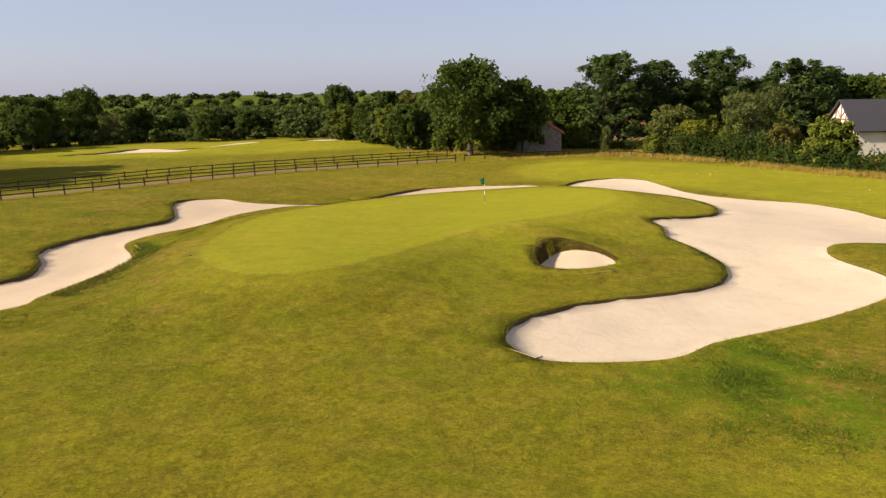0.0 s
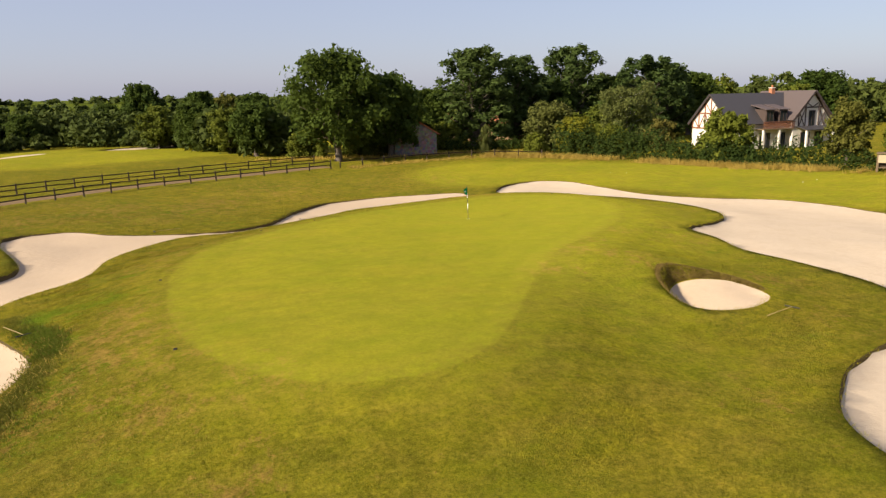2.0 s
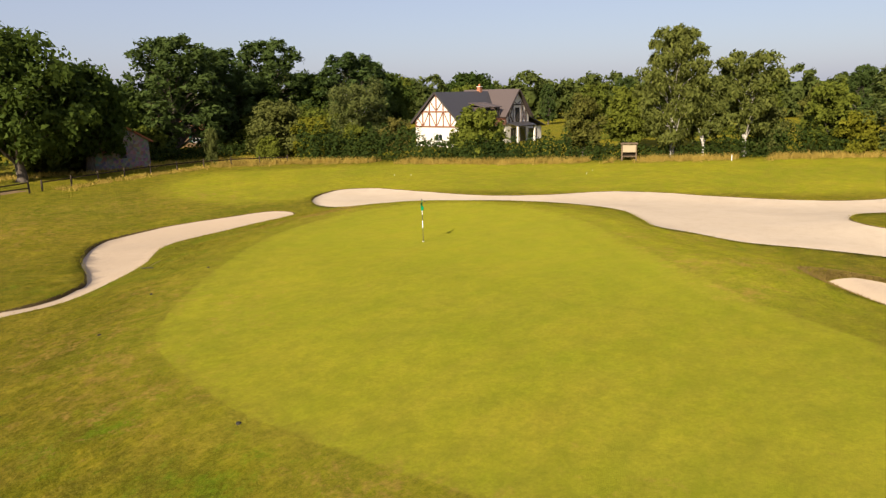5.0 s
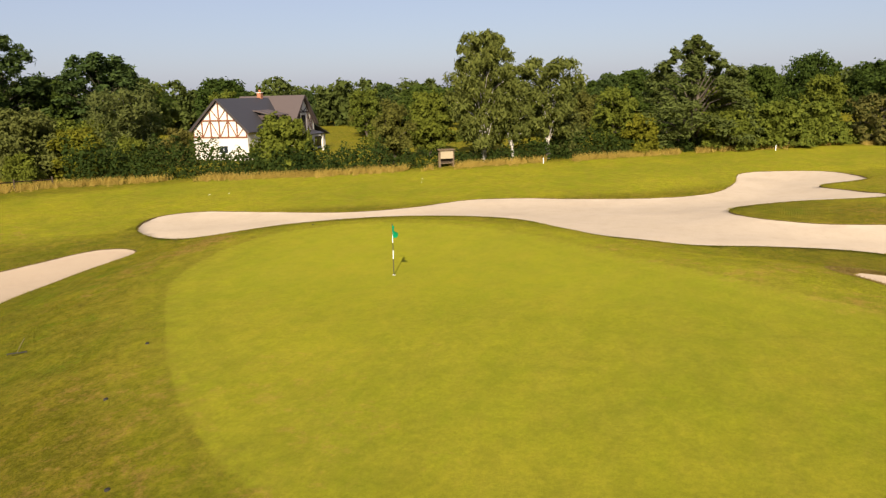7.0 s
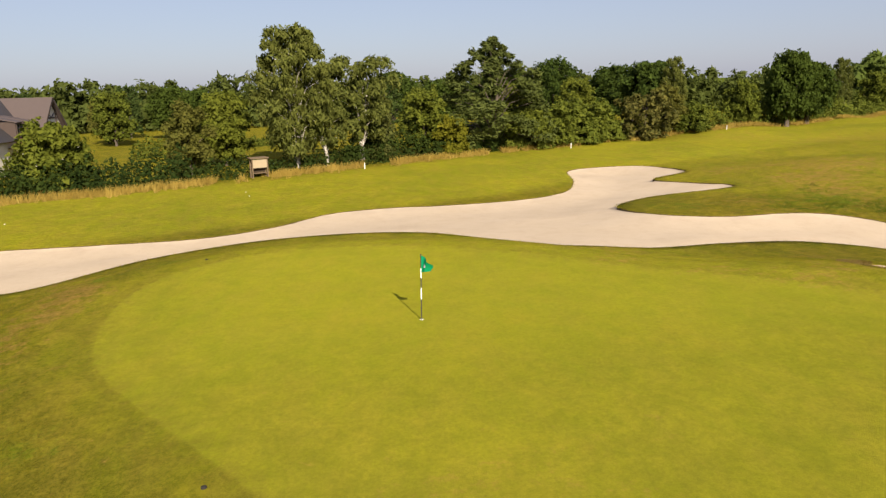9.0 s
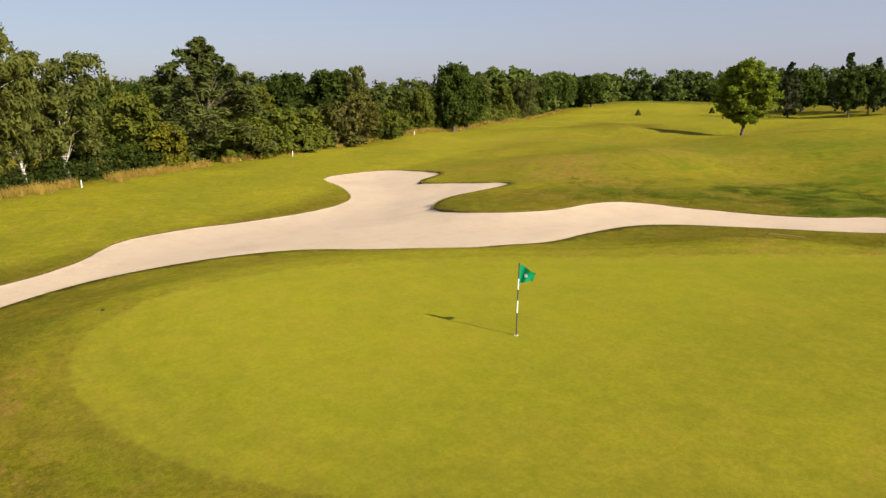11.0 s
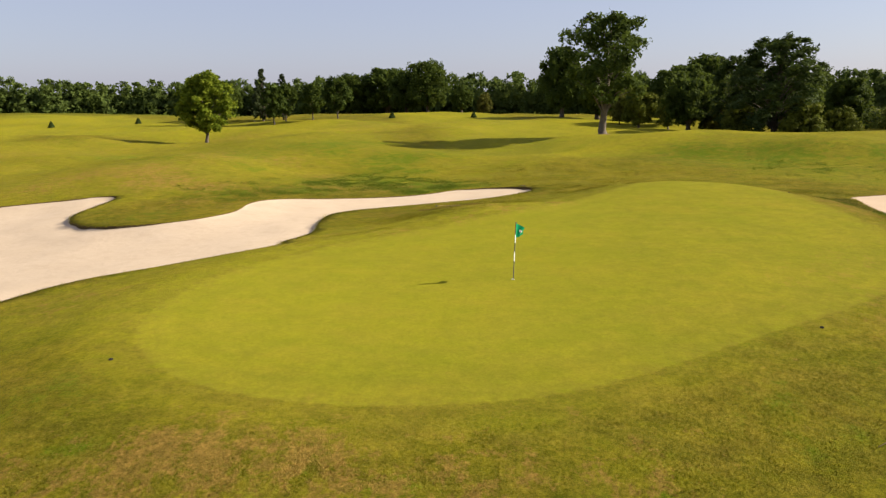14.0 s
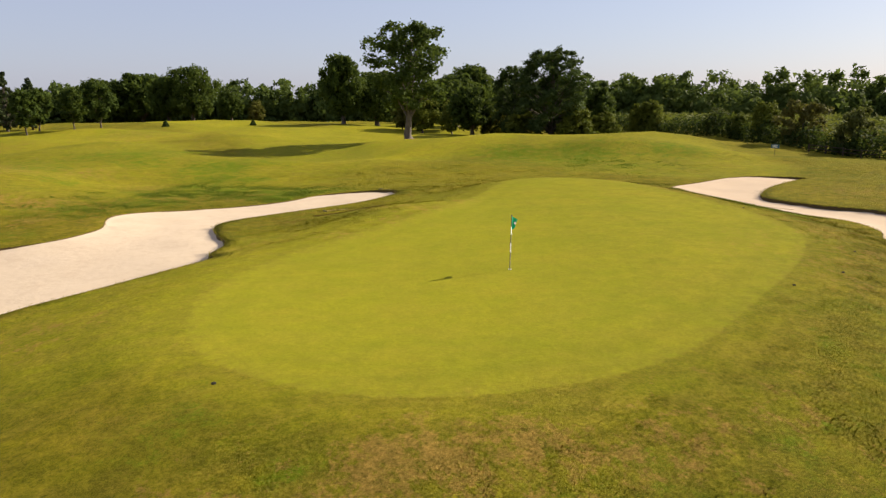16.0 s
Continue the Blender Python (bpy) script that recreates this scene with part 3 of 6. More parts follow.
def ground_mesh():
    rng = np.random.default_rng(3)
    loops, owner = [], []
    for poly, lip in BUNKERS:
        loops += [poly, floor_line(poly, lip)]
    collar = inset(GREEN_EDGE, -1.1)
    loops += [inset(GREEN_EDGE, 0.14), GREEN_EDGE, collar, TRACK_EDGE]
    flat = np.vstack(loops)
    edges, k = [], 0
    for lp in loops:
        edges += [(k + i, k + (i + 1) % len(lp)) for i in range(len(lp))]
        k += len(lp)
    pts = []
    for x0, x1, y0, y1, s, hole in ((-46, 64, 2, 102, 0.8, None), (-130, 200, -210, 215, 4.0, (-46, 64, 2, 102)), (-420, 480, -480, 480, 24.0, (-130, 200, -210, 215))):
        gx, gy = np.meshgrid(np.arange(x0, x1 + s / 2, s), np.arange(y0, y1 + s / 2, s))
        g = np.stack([gx.ravel(), gy.ravel()], 1) + rng.uniform(-0.25, 0.25, (gx.size, 2)) * s
        if hole:
            g = g[~((g[:, 0] > hole[0] - 0.4 * s) & (g[:, 0] < hole[1] + 0.4 * s) & (g[:, 1] > hole[2] - 0.4 * s) & (g[:, 1] < hole[3] + 0.4 * s))]
        pts.append(g)
    for r in (700, 850, 1000, 1200, 1450, 1750, 2100, 2600, 3300, 4300):
        a = np.arange(0, math.tau, math.tau / 72)
        pts.append(np.stack([5 + r * np.cos(a), 50 + r * np.sin(a)], 1))
    pts = np.vstack(pts)
    close = np.full(len(pts), 1e9)
    core = (np.abs(pts[:, 0]) < 140) & (pts[:, 1] > 0) & (pts[:, 1] < 200)
    idx = np.where(core)[0]
    for chunk in np.array_split(idx, max(1, len(idx) // 4000)):
        close[chunk] = np.min(np.hypot(pts[chunk, 0][:, None] - flat[None, :, 0], pts[chunk, 1][:, None] - flat[None, :, 1]), axis=1)
    pts = pts[close > 0.4]
    allv = [Vector((float(x), float(y))) for x, y in np.vstack([flat, pts])]
    verts, _, faces, _, _, _ = geometry.delaunay_2d_cdt(allv, edges, [], 0, 1e-5)
    xy = np.array([(v.x, v.y) for v in verts])
    z = lie(xy)
    cen = np.array([xy[list(f)].mean(0) for f in faces])
    kind = np.zeros(len(cen), int)
    fcore = np.where((np.abs(cen[:, 0]) < 140) & (cen[:, 1] > 0) & (cen[:, 1] < 200))[0]
    vcore = np.where((np.abs(xy[:, 0]) < 140) & (xy[:, 1] > 0) & (xy[:, 1] < 200))[0]
    dg = np.full(len(xy), 99.0)
    dg[vcore] = signed(GREEN_EDGE, xy[vcore])
    fg = signed(GREEN_EDGE, cen[fcore])
    kind[fcore[fg < 0]] = 1
    kind[fcore[signed(TRACK_EDGE, cen[fcore]) < 0]] = 5
    lipd = np.full(len(xy), 99.0)
    for poly, lip in BUNKERS:
        d = signed(poly, xy[vcore])
        lipd[vcore] = np.minimum(lipd[vcore], np.abs(d))
        w = lip * 0.7
        ins = np.maximum(-d, 0)
        inner = floor_line(poly, lip)
        if poly is POT_BUNKER:
            target = 0.16 + 0.11 * np.maximum(0, (xy[vcore, 0] - 6.2) * 0.3 + (xy[vcore, 1] - 38.5) * 0.95) + 0.1 * smooth(1 - ins / 1.2) - 0.55 * (1 - smooth((xy[vcore, 0] - 4.8) / 3.2))
            gap = np.maximum(signed(inner, xy[vcore]), 0)
            s = np.where(gap > 0, ins / (ins + gap + 1e-6), 1.0) ** 0.7
            z[vcore] = np.where(ins > 0.01, z[vcore] * (1 - s) + np.minimum(target, z[vcore] - 0.12) * s, z[vcore])
        else:
            far = poly is FAR_BUNKER_A or poly is FAR_BUNKER_B
            west = np.clip((d - signed(poly, xy[vcore] + np.array([0.3, 0.06]))) / 0.3 * 0.9 + 0.35, 0, 1)
            inward = smooth(ins / 2.5)
            drop = (0.04 + 0.20 * west * (1 - inward) + 0.09 * inward) * np.clip(ins / w, 0, 1) + (0.10 if far else 0.17) * smooth((ins - w) / 4.5)
            z[vcore] -= np.where(ins > 0.01, drop, 0)
        fd = signed(poly, cen[fcore])
        fi = signed(inner, cen[fcore])
        kind[fcore[fi < 0]] = 3
        kind[fcore[(fd < 0) & (fi >= 0)]] = 4
        if poly is POT_BUNKER:
            out = cen[fcore] - np.array([7.3, 39.4])
            kind[fcore[(fd < 0) & (fi >= 0) & (out @ np.array([-0.95, 0.3]) < 0.72 * np.hypot(*out.T))]] = 2
    # small unevenness of the rough
    rough = smooth((dg - 1.2) / 4) * (np.hypot(xy[:, 0] - 5, xy[:, 1] - 50) < 130)
    z += rough * np.array([noise.noise((x * 0.35, y * 0.35, 0.0)) * 0.07 for x, y in xy]) * smooth(lipd / 1.0)
    me = bpy.data.meshes.new("ground")
    me.from_pydata([(x, y, h) for (x, y), h in zip(xy, z)], [], faces)
    for mat in (GRASS, GRASS, GRASS, SAND, EARTH, TRACK):
        me.materials.append(mat)
    me.polygons.foreach_set("material_index", kind.astype(np.int32))
    me.polygons.foreach_set("use_smooth", kind != 4)
    fields = turf_fields(xy, dg)
    fields["mown"] *= smooth(lipd / 0.7) * 0.25 + 0.75
    # which sand takes the darker, pinker tone
    fields["warm_dark"] = np.maximum((signed(LEFT_BUNKER, xy) < 0.4) * 1.0, (signed(POT_BUNKER, xy) < 0.4) * 0.8)
    for key, vals in fields.items():
        at = me.attributes.new(key, "FLOAT", "POINT")
        at.data.foreach_set("value", vals.astype(np.float32))
    return tagged(new("ground", me), "mown golf course turf with pale sand bunkers", "ground", kind="structure")


NEAR_FENCE = [(-47, 65.5), (-43.1, 69.7), (-38.7, 74.1), (-35.1, 78.4), (-30.8, 83.8), (-25, 90.2), (-18, 95.8), (-6.5, 101.2), (3.2, 104.6), (12.5, 107.6), (19.3, 108.4)]
FAR_FENCE = [(-52, 71.5), (-47, 76.4), (-40.2, 83.2), (-34.6, 90.4), (-27, 97.1), (-18.2, 102.6), (-7, 107.8), (3.2, 110.6)]
TRACK_EDGE = np.vstack([spline([(x - 0.6, y + 0.9) for x, y in NEAR_FENCE[:9]], 3, False), spline([(x - 1.9, y + 2.7) for x, y in NEAR_FENCE[:9]], 3, False)[::-1]])
MOWN = [([(20, 92), (34, 84), (42, 68), (50, 56), (62, 38), (74, 14), (88, -8), (112, -44), (150, -110)], 9, 1.0),
        ([(-2, 25), (-8, 8)], 13, 0.28), ([(-6, -12), (-6, -40), (-20, -90)], 14, 1.0), ([(2, -20), (10, -60), (30, -110)], 12, 1.0), ([(40, -50), (90, -60), (140, -120)], 16, 1.0),
        ([(-60, 132), (-30, 140), (-5, 150)], 16, 1.0), ([(66, 30), (60, 0), (50, -30)], 16, 0.6), ([(14, 10), (4, -6)], 8, 0.7), ([(44, 24), (36, 12), (26, 2)], 16, 0.62), ([(60, -6), (40, -24)], 16, 0.7), ([(-30, 12), (-34, -14)], 12, 0.7)]
DRY = [(42, 25, 3.5, 0.7), (36, -56, 6, 0.5), (52, -43, 5, 0.5), (79, 11, 6, 0.5), (29, -49, 5, 0.45), (29, 29, 2.5, 0.74), (36, 12, 4, 0.55), (30, 8, 3, 0.55), (20, 24.5, 3, 0.55),
       (1.3, 42.9, 1.1, 0.62), (3.9, 45.8, 1.1, 0.66), (6.4, 48.2, 1.1, 0.6), (9.4, 51.2, 1.1, 0.5), (-8.3, 57.8, 2.0, 0.46), (-10.6, 55.2, 1.5, 0.42), (-14.2, 55.6, 1.5, 0.6), (-12.6, 59.0, 1.4, 0.55),
       (-8.6, 63.6, 1.3, 0.55), (-33, 38, 4, 0.5), (-31, 84, 3.5, 0.6), (-24, 86, 3, 0.55),
       (-26, 76, 3.5, 0.62), (-20, 82, 3.5, 0.62), (-33, 71, 3.5, 0.62), (-12, 84, 3.5, 0.6), (-17, 75, 2.5, 0.55), (-29, 64, 2.5, 0.6), (-15.5, 44.1, 1.2, 0.75), (-15.6, 41.0, 1.5, 0.8), (-15.7, 38.8, 1.3, 0.75), (-17.0, 42.5, 1.0, 0.55), (-14.4, 41.7, 0.9, 0.5), (-14.0, 37.0, 1.2, 0.6), (-18.4, 43.4, 0.9, 0.85), (-14.0, 34.0, 0.9, 0.65), (-12.2, 30, 1.2, 0.5), (-9.8, 60.5, 1.6, 0.5), (10.4, 72.8, 1.2, 0.88), (9.2, 72.5, 1.2, 0.82), (7.6, 72.5, 1.3, 0.82), (5.5, 72.9, 1.2, 0.62), (3.6, 72.8, 1.4, 0.58), (13, 74, 2, 0.5), (0.8, 72.4, 1.4, 0.45), (-15.6, 40, 2.4, 0.62), (-17, 36, 2.0, 0.55),
       (-13.5, 60, 3, 0.45), (-15.2, 53, 2.0, 0.5), (-11.4, 34.8, 1.6, 0.45), (9.5, 36, 1.4, 0.4), (6, 43.5, 1.3, 0.55), (11.2, 41, 1.3, 0.62), (33.5, 28.0, 3.2, 0.78), (37, 24, 3.5, 0.72), (43, 30, 3, 0.6), (39, 4, 4, 0.58), (24, 14, 2.2, 0.6), (54, -38, 6, 0.55), (27, 36.5, 2.5, 0.5), (25, 29, 4, 0.45),
       (15.7, 25.1, 2.0, 0.60), (13.1, 22.5, 1.5, 0.52), (11.1, 19.8, 1.4, 0.5), (40, 23.6, 6, 0.52), (13, 49.5, 2, 0.5), (-14, 80, 5, 0.5), (-6, 90, 7, 0.48), (-22, 78, 6, 0.5), (8, 92, 7, 0.42),
       (60, -10, 12, 0.34), (41, -29, 9, 0.5), (71, 2, 9, 0.5), (30, -50, 16, 0.42), (-28, 58, 3, 0.45), (22, 36, 3, 0.5), (2, 31, 1.6, 0.35), (30, 55, 5, 0.5), (20, 61, 2.0, 0.45), (-30, 70, 5, 0.5)]
LUSH = [(28, -4, 4, 0.8), (22, 28, 2.5, 0.7), (30, 16, 2.5, 0.65), (-22, 6.5, 4, 0.75), (-34, 9, 5, 0.7), (17.5, 9.5, 3.0, 0.8), (14, 12, 2.5, 0.75), (17.5, 21, 2.5, 0.7), (14.5, -1, 4.0, 0.6), (11.8, 26.4, 1.6, 0.85), (10.8, 22.8, 2.4, 0.9), (26, 0, 4.5, 0.72), (23, -12, 4.5, 0.68), (16, 18, 3, 0.78), (22, 21, 2.5, 0.7), (51, 3, 5, 0.6), (28, -10, 4, 0.66), (19, 13, 3, 0.74), (-19, 4, 3.5, 0.66), (-27, 10, 3.5, 0.6), (27, 41, 2, 0.66), (33, -3, 4, 0.62),
        (6, 76, 3.5, 0.5), (-4, 73.5, 3, 0.5), (13, 76, 3, 0.45), (-9, 68.5, 2.5, 0.6), (1, 76, 3, 0.5), (-23, 79, 2.5, 0.6), (-30, 75, 2.5, 0.6), (-15, 79, 2.5, 0.55), (-31, 61, 2.2, 0.6), (-17.2, 47, 2.4, 0.62), (-16.8, 38, 2.4, 0.6), (-17.4, 42, 2.0, 0.6), (-16.4, 51.5, 2.0, 0.58), (-16.8, 34, 2.0, 0.55), (-14.6, 31.5, 2.0, 0.5), (0, 72.2, 1.8, 0.45), (-3.5, 69.4, 2.0, 0.5), (14.6, 70.5, 2.0, 0.5), (-7.5, 66, 1.6, 0.45), (-16.4, 56, 2, 0.5), (7.2, 22.6, 2.2, 0.75), (9.2, 24.0, 1.5, 0.7), (11.6, 24.4, 1.8, 0.85), (9.5, 21.2, 2.2, 0.75), (14, 24.8, 1.5, 0.8), (12.8, 20.6, 2.4, 0.85), (16, 19, 3.0, 0.8), (4.6, 22.4, 1.5, 0.5), (19, 21, 3.0, 0.75),
        (22, 25, 3, 0.62), (12.6, 46.6, 1.5, 0.6), (27, -2.3, 4, 0.72), (21, 4, 4, 0.55), (18.2, 19.6, 3, 0.7), (26.3, 33.3, 2.5, 0.62), (42.6, 21, 4, 0.5),
        (39.4, 14.8, 4, 0.6), (36, -2, 5, 0.5), (-16, 8, 5, 0.6), (-24, 14, 5, 0.55), (-30, 4, 6, 0.5), (-19, 47, 1.3, 0.85), (-20, 84, 4, 0.5), (8, 33.8, 1.5, 0.5), (-26, 72, 3, 0.5),
        (11.6, 74.6, 1.2, 0.5), (8.2, 74.0, 0.9, 0.65), (5.2, 74.0, 1.2, 0.6), (5, 71.9, 0.8, 0.5), (12.6, 72.6, 0.8, 0.6), (1.6, 73.6, 1.2, 0.55), (50, -20, 8, 0.45), (-12, 73, 2.5, 0.5), (38, 40, 3, 0.5), (18, 4.5, 5, 0.8), (12, 2, 4, 0.65), (-15.6, 3, 5, 0.78), (-22.5, 7.6, 6, 0.76), (36.3, 4.8, 6, 0.7), (21, 26.4, 3, 0.74), (26, 31, 3, 0.66)]
ground = ground_mesh()

# ---- trees ----
PROFILES = {
    "round": lambda f: math.sqrt(max(0.0, 1 - (2 * f - 0.85) ** 2 / 1.4)) * (0.75 + 0.25 * math.sin(3.1 * min(f * 1.3, 1))),
    "cone": lambda f: max(0.10, (1.02 - f)) ** 0.85 * min(1, 0.55 + 2.5 * f),
    "egg": lambda f: max(0.12, math.sin(math.pi * min(1, 0.16 + 0.80 * f)) ** 0.8),
    "pine": lambda f: max(0.16, math.sin(math.pi * min(1, 0.26 + 0.70 * f)) ** 0.75),
    "weeping": lambda f: 0.55 + 0.45 * math.sin(math.pi * min(1, 0.25 + 0.7 * (1 - f))),
    "fir": lambda f: max(0.05, 1 - f ** 2.3) * min(1.0, 0.80 + 0.6 * f),
    "dome": lambda f: math.sqrt(max(0.02, 1 - f * f * 0.93)),
}


def leaf_cards(rng, centres, outward, size, width, droop):
    """Kite-shaped leaf sprays at centres, facing outwards, more or less."""
    n = len(centres)
    nrm = outward * 0.75 + rng.normal(0, 0.55, (n, 3)) + np.array([0, 0, 0.25])
    nrm /= np.linalg.norm(nrm, axis=1)[:, None] + 1e-9
    a = np.cross(nrm, rng.normal(0, 1, (n, 3)))
    if droop:
        a = a * (1 - droop) + np.array([0, 0, -1.0]) * droop + rng.normal(0, 0.15, (n, 3))
        a -= nrm * np.sum(a * nrm, axis=1)[:, None]
    a /= np.linalg.norm(a, axis=1)[:, None] + 1e-9
    b = np.cross(nrm, a)
    s = size * rng.uniform(0.55, 1.35, (n, 1))
    w = width * rng.uniform(0.7, 1.3, (n, 1)) * s / size
    out = np.empty((n, 3, 3))
    out[:, 0], out[:, 1], out[:, 2] = centres - a * s - b * w, centres - a * s * 0.4 + b * w * 1.3, centres + a * s + b * w * 0.1
    return out


def crown(rng, height, reach, base, profile, lobes, puffs, leaves, size, width, droop, lobe_size, squash=0.85):
    shape, made, hubs = PROFILES[profile], [], []
    for i in range(lobes):
        f = (i + rng.uniform(0.1, 0.9)) / lobes * (1.0 if profile in ("cone", "fir") else 0.88)
        ang = i * 2.39996 + rng.uniform(-0.5, 0.5)
        out = reach * shape(f) * ((0.80 if profile in ("cone", "fir") else 0.64) if i % 4 else 0.15) * rng.uniform(0.8, 1.12)
        r = reach * lobe_size * rng.uniform(0.72, 1.2) * ((0.16 + 0.84 * shape(f)) if profile in ("cone", "fir") else (0.5 + 0.5 * min(1.0, shape(f))))
        z = height * (base + (1 - base) * f)
        z = min(z, height - r * squash * 0.8)
        z = max(z, height * base * 0.55 + r * 0.35) if base > 0.02 else max(z, r * squash * 0.5)
        c = np.array([math.cos(ang) * out, math.sin(ang) * out, z])
        hubs.append((c, r))
        d = rng.normal(0, 1, (puffs, 3))
        d /= np.linalg.norm(d, axis=1)[:, None]
        d[:, 2] = np.where(d[:, 2] < -0.5, -d[:, 2] * 0.4, d[:, 2])
        pc = d * r * rng.uniform(0.55, 1.0, (puffs, 1)) * np.array([1, 1, squash])
        off = np.clip(rng.normal(0, 1, (puffs, leaves, 3)), -1.9, 1.9) * r * 0.215
        pos = (pc[:, None, :] + off).reshape(-1, 3)
        if droop:
            pos[:, 2] -= np.abs(rng.normal(0, 1, len(pos))) * r * 0.45 * droop
        o = pos / (np.linalg.norm(pos, axis=1)[:, None] + 1e-6)
        made.append(leaf_cards(rng, pos + c, o, size, width, droop))
    cards = np.concatenate(made)
    cards[:, :, 2] *= height / np.percentile(cards[:, :, 2], 99.8)
    low = cards[:, :, 2].min(axis=1)
    return cards[low > 0.02], hubs


def make_tree(name, seed, height, reach, base, profile, leaf, bark=None, trunk=0.25, lobes=16, puffs=14, leaves=26, size=0.28, width=0.17, droop=0.0, lobe_size=0.42,
              label="", category="tree", lean=0.03, stems=1):
    rng = np.random.default_rng(seed)
    fine = 0.80 if category == "bush" or name in ("birch_tree", "field_tree", "maple_tree") or leaf is LEAF_SPRUCE else 0.92
    leaves, size, width = int(leaves * (1.32 if fine < 0.9 else 0.92)), size * fine, width * fine * 1.12
    lobes, lobe_size, puffs = int(lobes * 1.6), lobe_size * 0.82, int(puffs * 0.66)
    top = empty(name)
    cards, hubs = crown(rng, height, reach, base, profile, lobes, puffs, leaves, size, width, droop, lobe_size)
    bm = bmesh.new()
    for s in range(stems):
        a = rng.uniform(0, math.tau)
        dx, dy = math.cos(a) * lean * height * (1 if stems == 1 else 2.2), math.sin(a) * lean * height * (1 if stems == 1 else 2.2)
        spine = [Vector((dx * f * f, dy * f * f, height * 0.86 * f)) + Vector(rng.normal(0, 0.012 * height * (f > 0), 3)) * (0.5 if f < 0.3 else 1) for f in (0, 0.04, 0.15, 0.3, 0.5, 0.75, 1)]
        spine[0].z = -0.25
        tube(bm, spine, [trunk * k / stems ** 0.4 for k in (1.55, 1.15, 0.95, 0.85, 0.62, 0.35, 0.1)], 9)
        for c, r in hubs[s::stems]:
            z0 = max(height * base * 0.6, c[2] - 0.28 * height)
            z0 = min(z0, height * 0.78)
            f = z0 / (height * 0.86)
            p0 = Vector((dx * f * f, dy * f * f, z0))
            p3 = Vector(c)
            mid = p0.lerp(p3, 0.5) + Vector((0, 0, 0.06 * height * (1 if not droop else 1.4)))
            k = trunk * 0.34 * (1.1 - f)
            tube(bm, [p0, p0.lerp(mid, 0.6), mid, p3], [k, k * 0.8, k * 0.6, k * 0.2], 5)
    part("trunk", bm, bark or BARK, top)
    ob = quads("crown", cards, leaf, top, per=3)
    tagged(top, label, category)
    return top


OAK, OAK_B, OAK_C = (make_tree("oak_tree", 11 + k, h, r, 0.17, "round", LEAF_OAK, BARK, 0.42, lobes=24, puffs=18, leaves=30, size=0.30, width=0.20, lobe_size=0.40,
                               label=lb) for k, (h, r, lb) in enumerate(((14.4, 8.2, "spreading oak with dense dark green leaves on rough grass"),
                                                                         (11.2, 6.0, "rounded dark green oak in the tree belt"), (10.0, 5.6, "broad dark leafy tree in the tree belt"))))
LONE_OAK = make_tree("oak_tree", 23, 17.2, 7.4, 0.28, "egg", LEAF_OAK, BARK_PALE, 0.44, lobes=20, puffs=15, leaves=30, size=0.28, width=0.19, lobe_size=0.34,
                     label="tall lone oak with a bare pale trunk on the fairway", lean=0.02)
PINE, PINE_B = (make_tree("pine_tree", 31 + k, 15.2, 5.2, 0.08, ("pine", "egg")[k], LEAF_PINE, BARK, 0.30, lobes=54, puffs=12, leaves=24, size=0.30, width=0.10, lobe_size=0.27,
                          label="tall dark green pine with clumped needles") for k in range(2))
SPRUCE = make_tree("pine_tree", 41, 13.0, 5.8, 0.03, "fir", LEAF_SPRUCE, BARK, 0.28, lobes=64, puffs=12, leaves=24, size=0.34, width=0.08, droop=-0.5, lobe_size=0.23,
                   label="pointed grey-green pine rising above the hedge")
BIRCH = make_tree("birch_tree", 51, 14.0, 4.4, 0.14, "egg", LEAF_BIRCH, BARK_BIRCH, 0.24, lobes=38, puffs=15, leaves=28, size=0.32, width=0.09, droop=0.75, lobe_size=0.30,
                  label="tall weeping birch with hanging light green leaves")
BIRCH_B = make_tree("birch_tree", 52, 11.0, 3.4, 0.25, "weeping", LEAF_BIRCH, BARK_BIRCH, 0.20, lobes=15, puffs=14, leaves=26, size=0.28, width=0.10, droop=0.7, lobe_size=0.36,
                    label="thin birch with a pale forked trunk and yellowing leaves", stems=2)
MAPLE = make_tree("maple_tree", 61, 12.0, 4.7, 0.20, "egg", LEAF_MAPLE, BARK, 0.22, lobes=44, puffs=13, leaves=24, size=0.26, width=0.17, lobe_size=0.30,
                  label="young bright green maple with a conical crown on the fairway")
YOUNG = make_tree("young_tree", 63, 9.6, 3.6, 0.20, "egg", LEAF_OAK, BARK, 0.16, lobes=18, puffs=13, leaves=24, size=0.28, width=0.19, lobe_size=0.38,
                  label="young round-headed green tree on the fairway")
CEDAR = make_tree("cedar_tree", 66, 12.6, 4.4, 0.05, "cone", LEAF_CEDAR, BARK, 0.26, lobes=34, puffs=12, leaves=26, size=0.34, width=0.10, lobe_size=0.28,
                  label="dark blue-green cedar with a thin leading shoot")
BUSH = make_tree("bush", 71, 5.2, 3.4, 0.0, "dome", LEAF_BUSH, BARK, 0.10, lobes=16, puffs=15, leaves=26, size=0.24, width=0.17, lobe_size=0.42, label="dense rounded green bush in the hedgerow",
                 category="bush", stems=3)
BUSH_OLIVE = make_tree("bush", 72, 6.6, 3.8, 0.0, "dome", LEAF_OLIVE, BARK, 0.12, lobes=18, puffs=16, leaves=28, size=0.22, width=0.12, lobe_size=0.42, label="rounded grey-green willow bush at the field edge",
                       category="bush", stems=3)
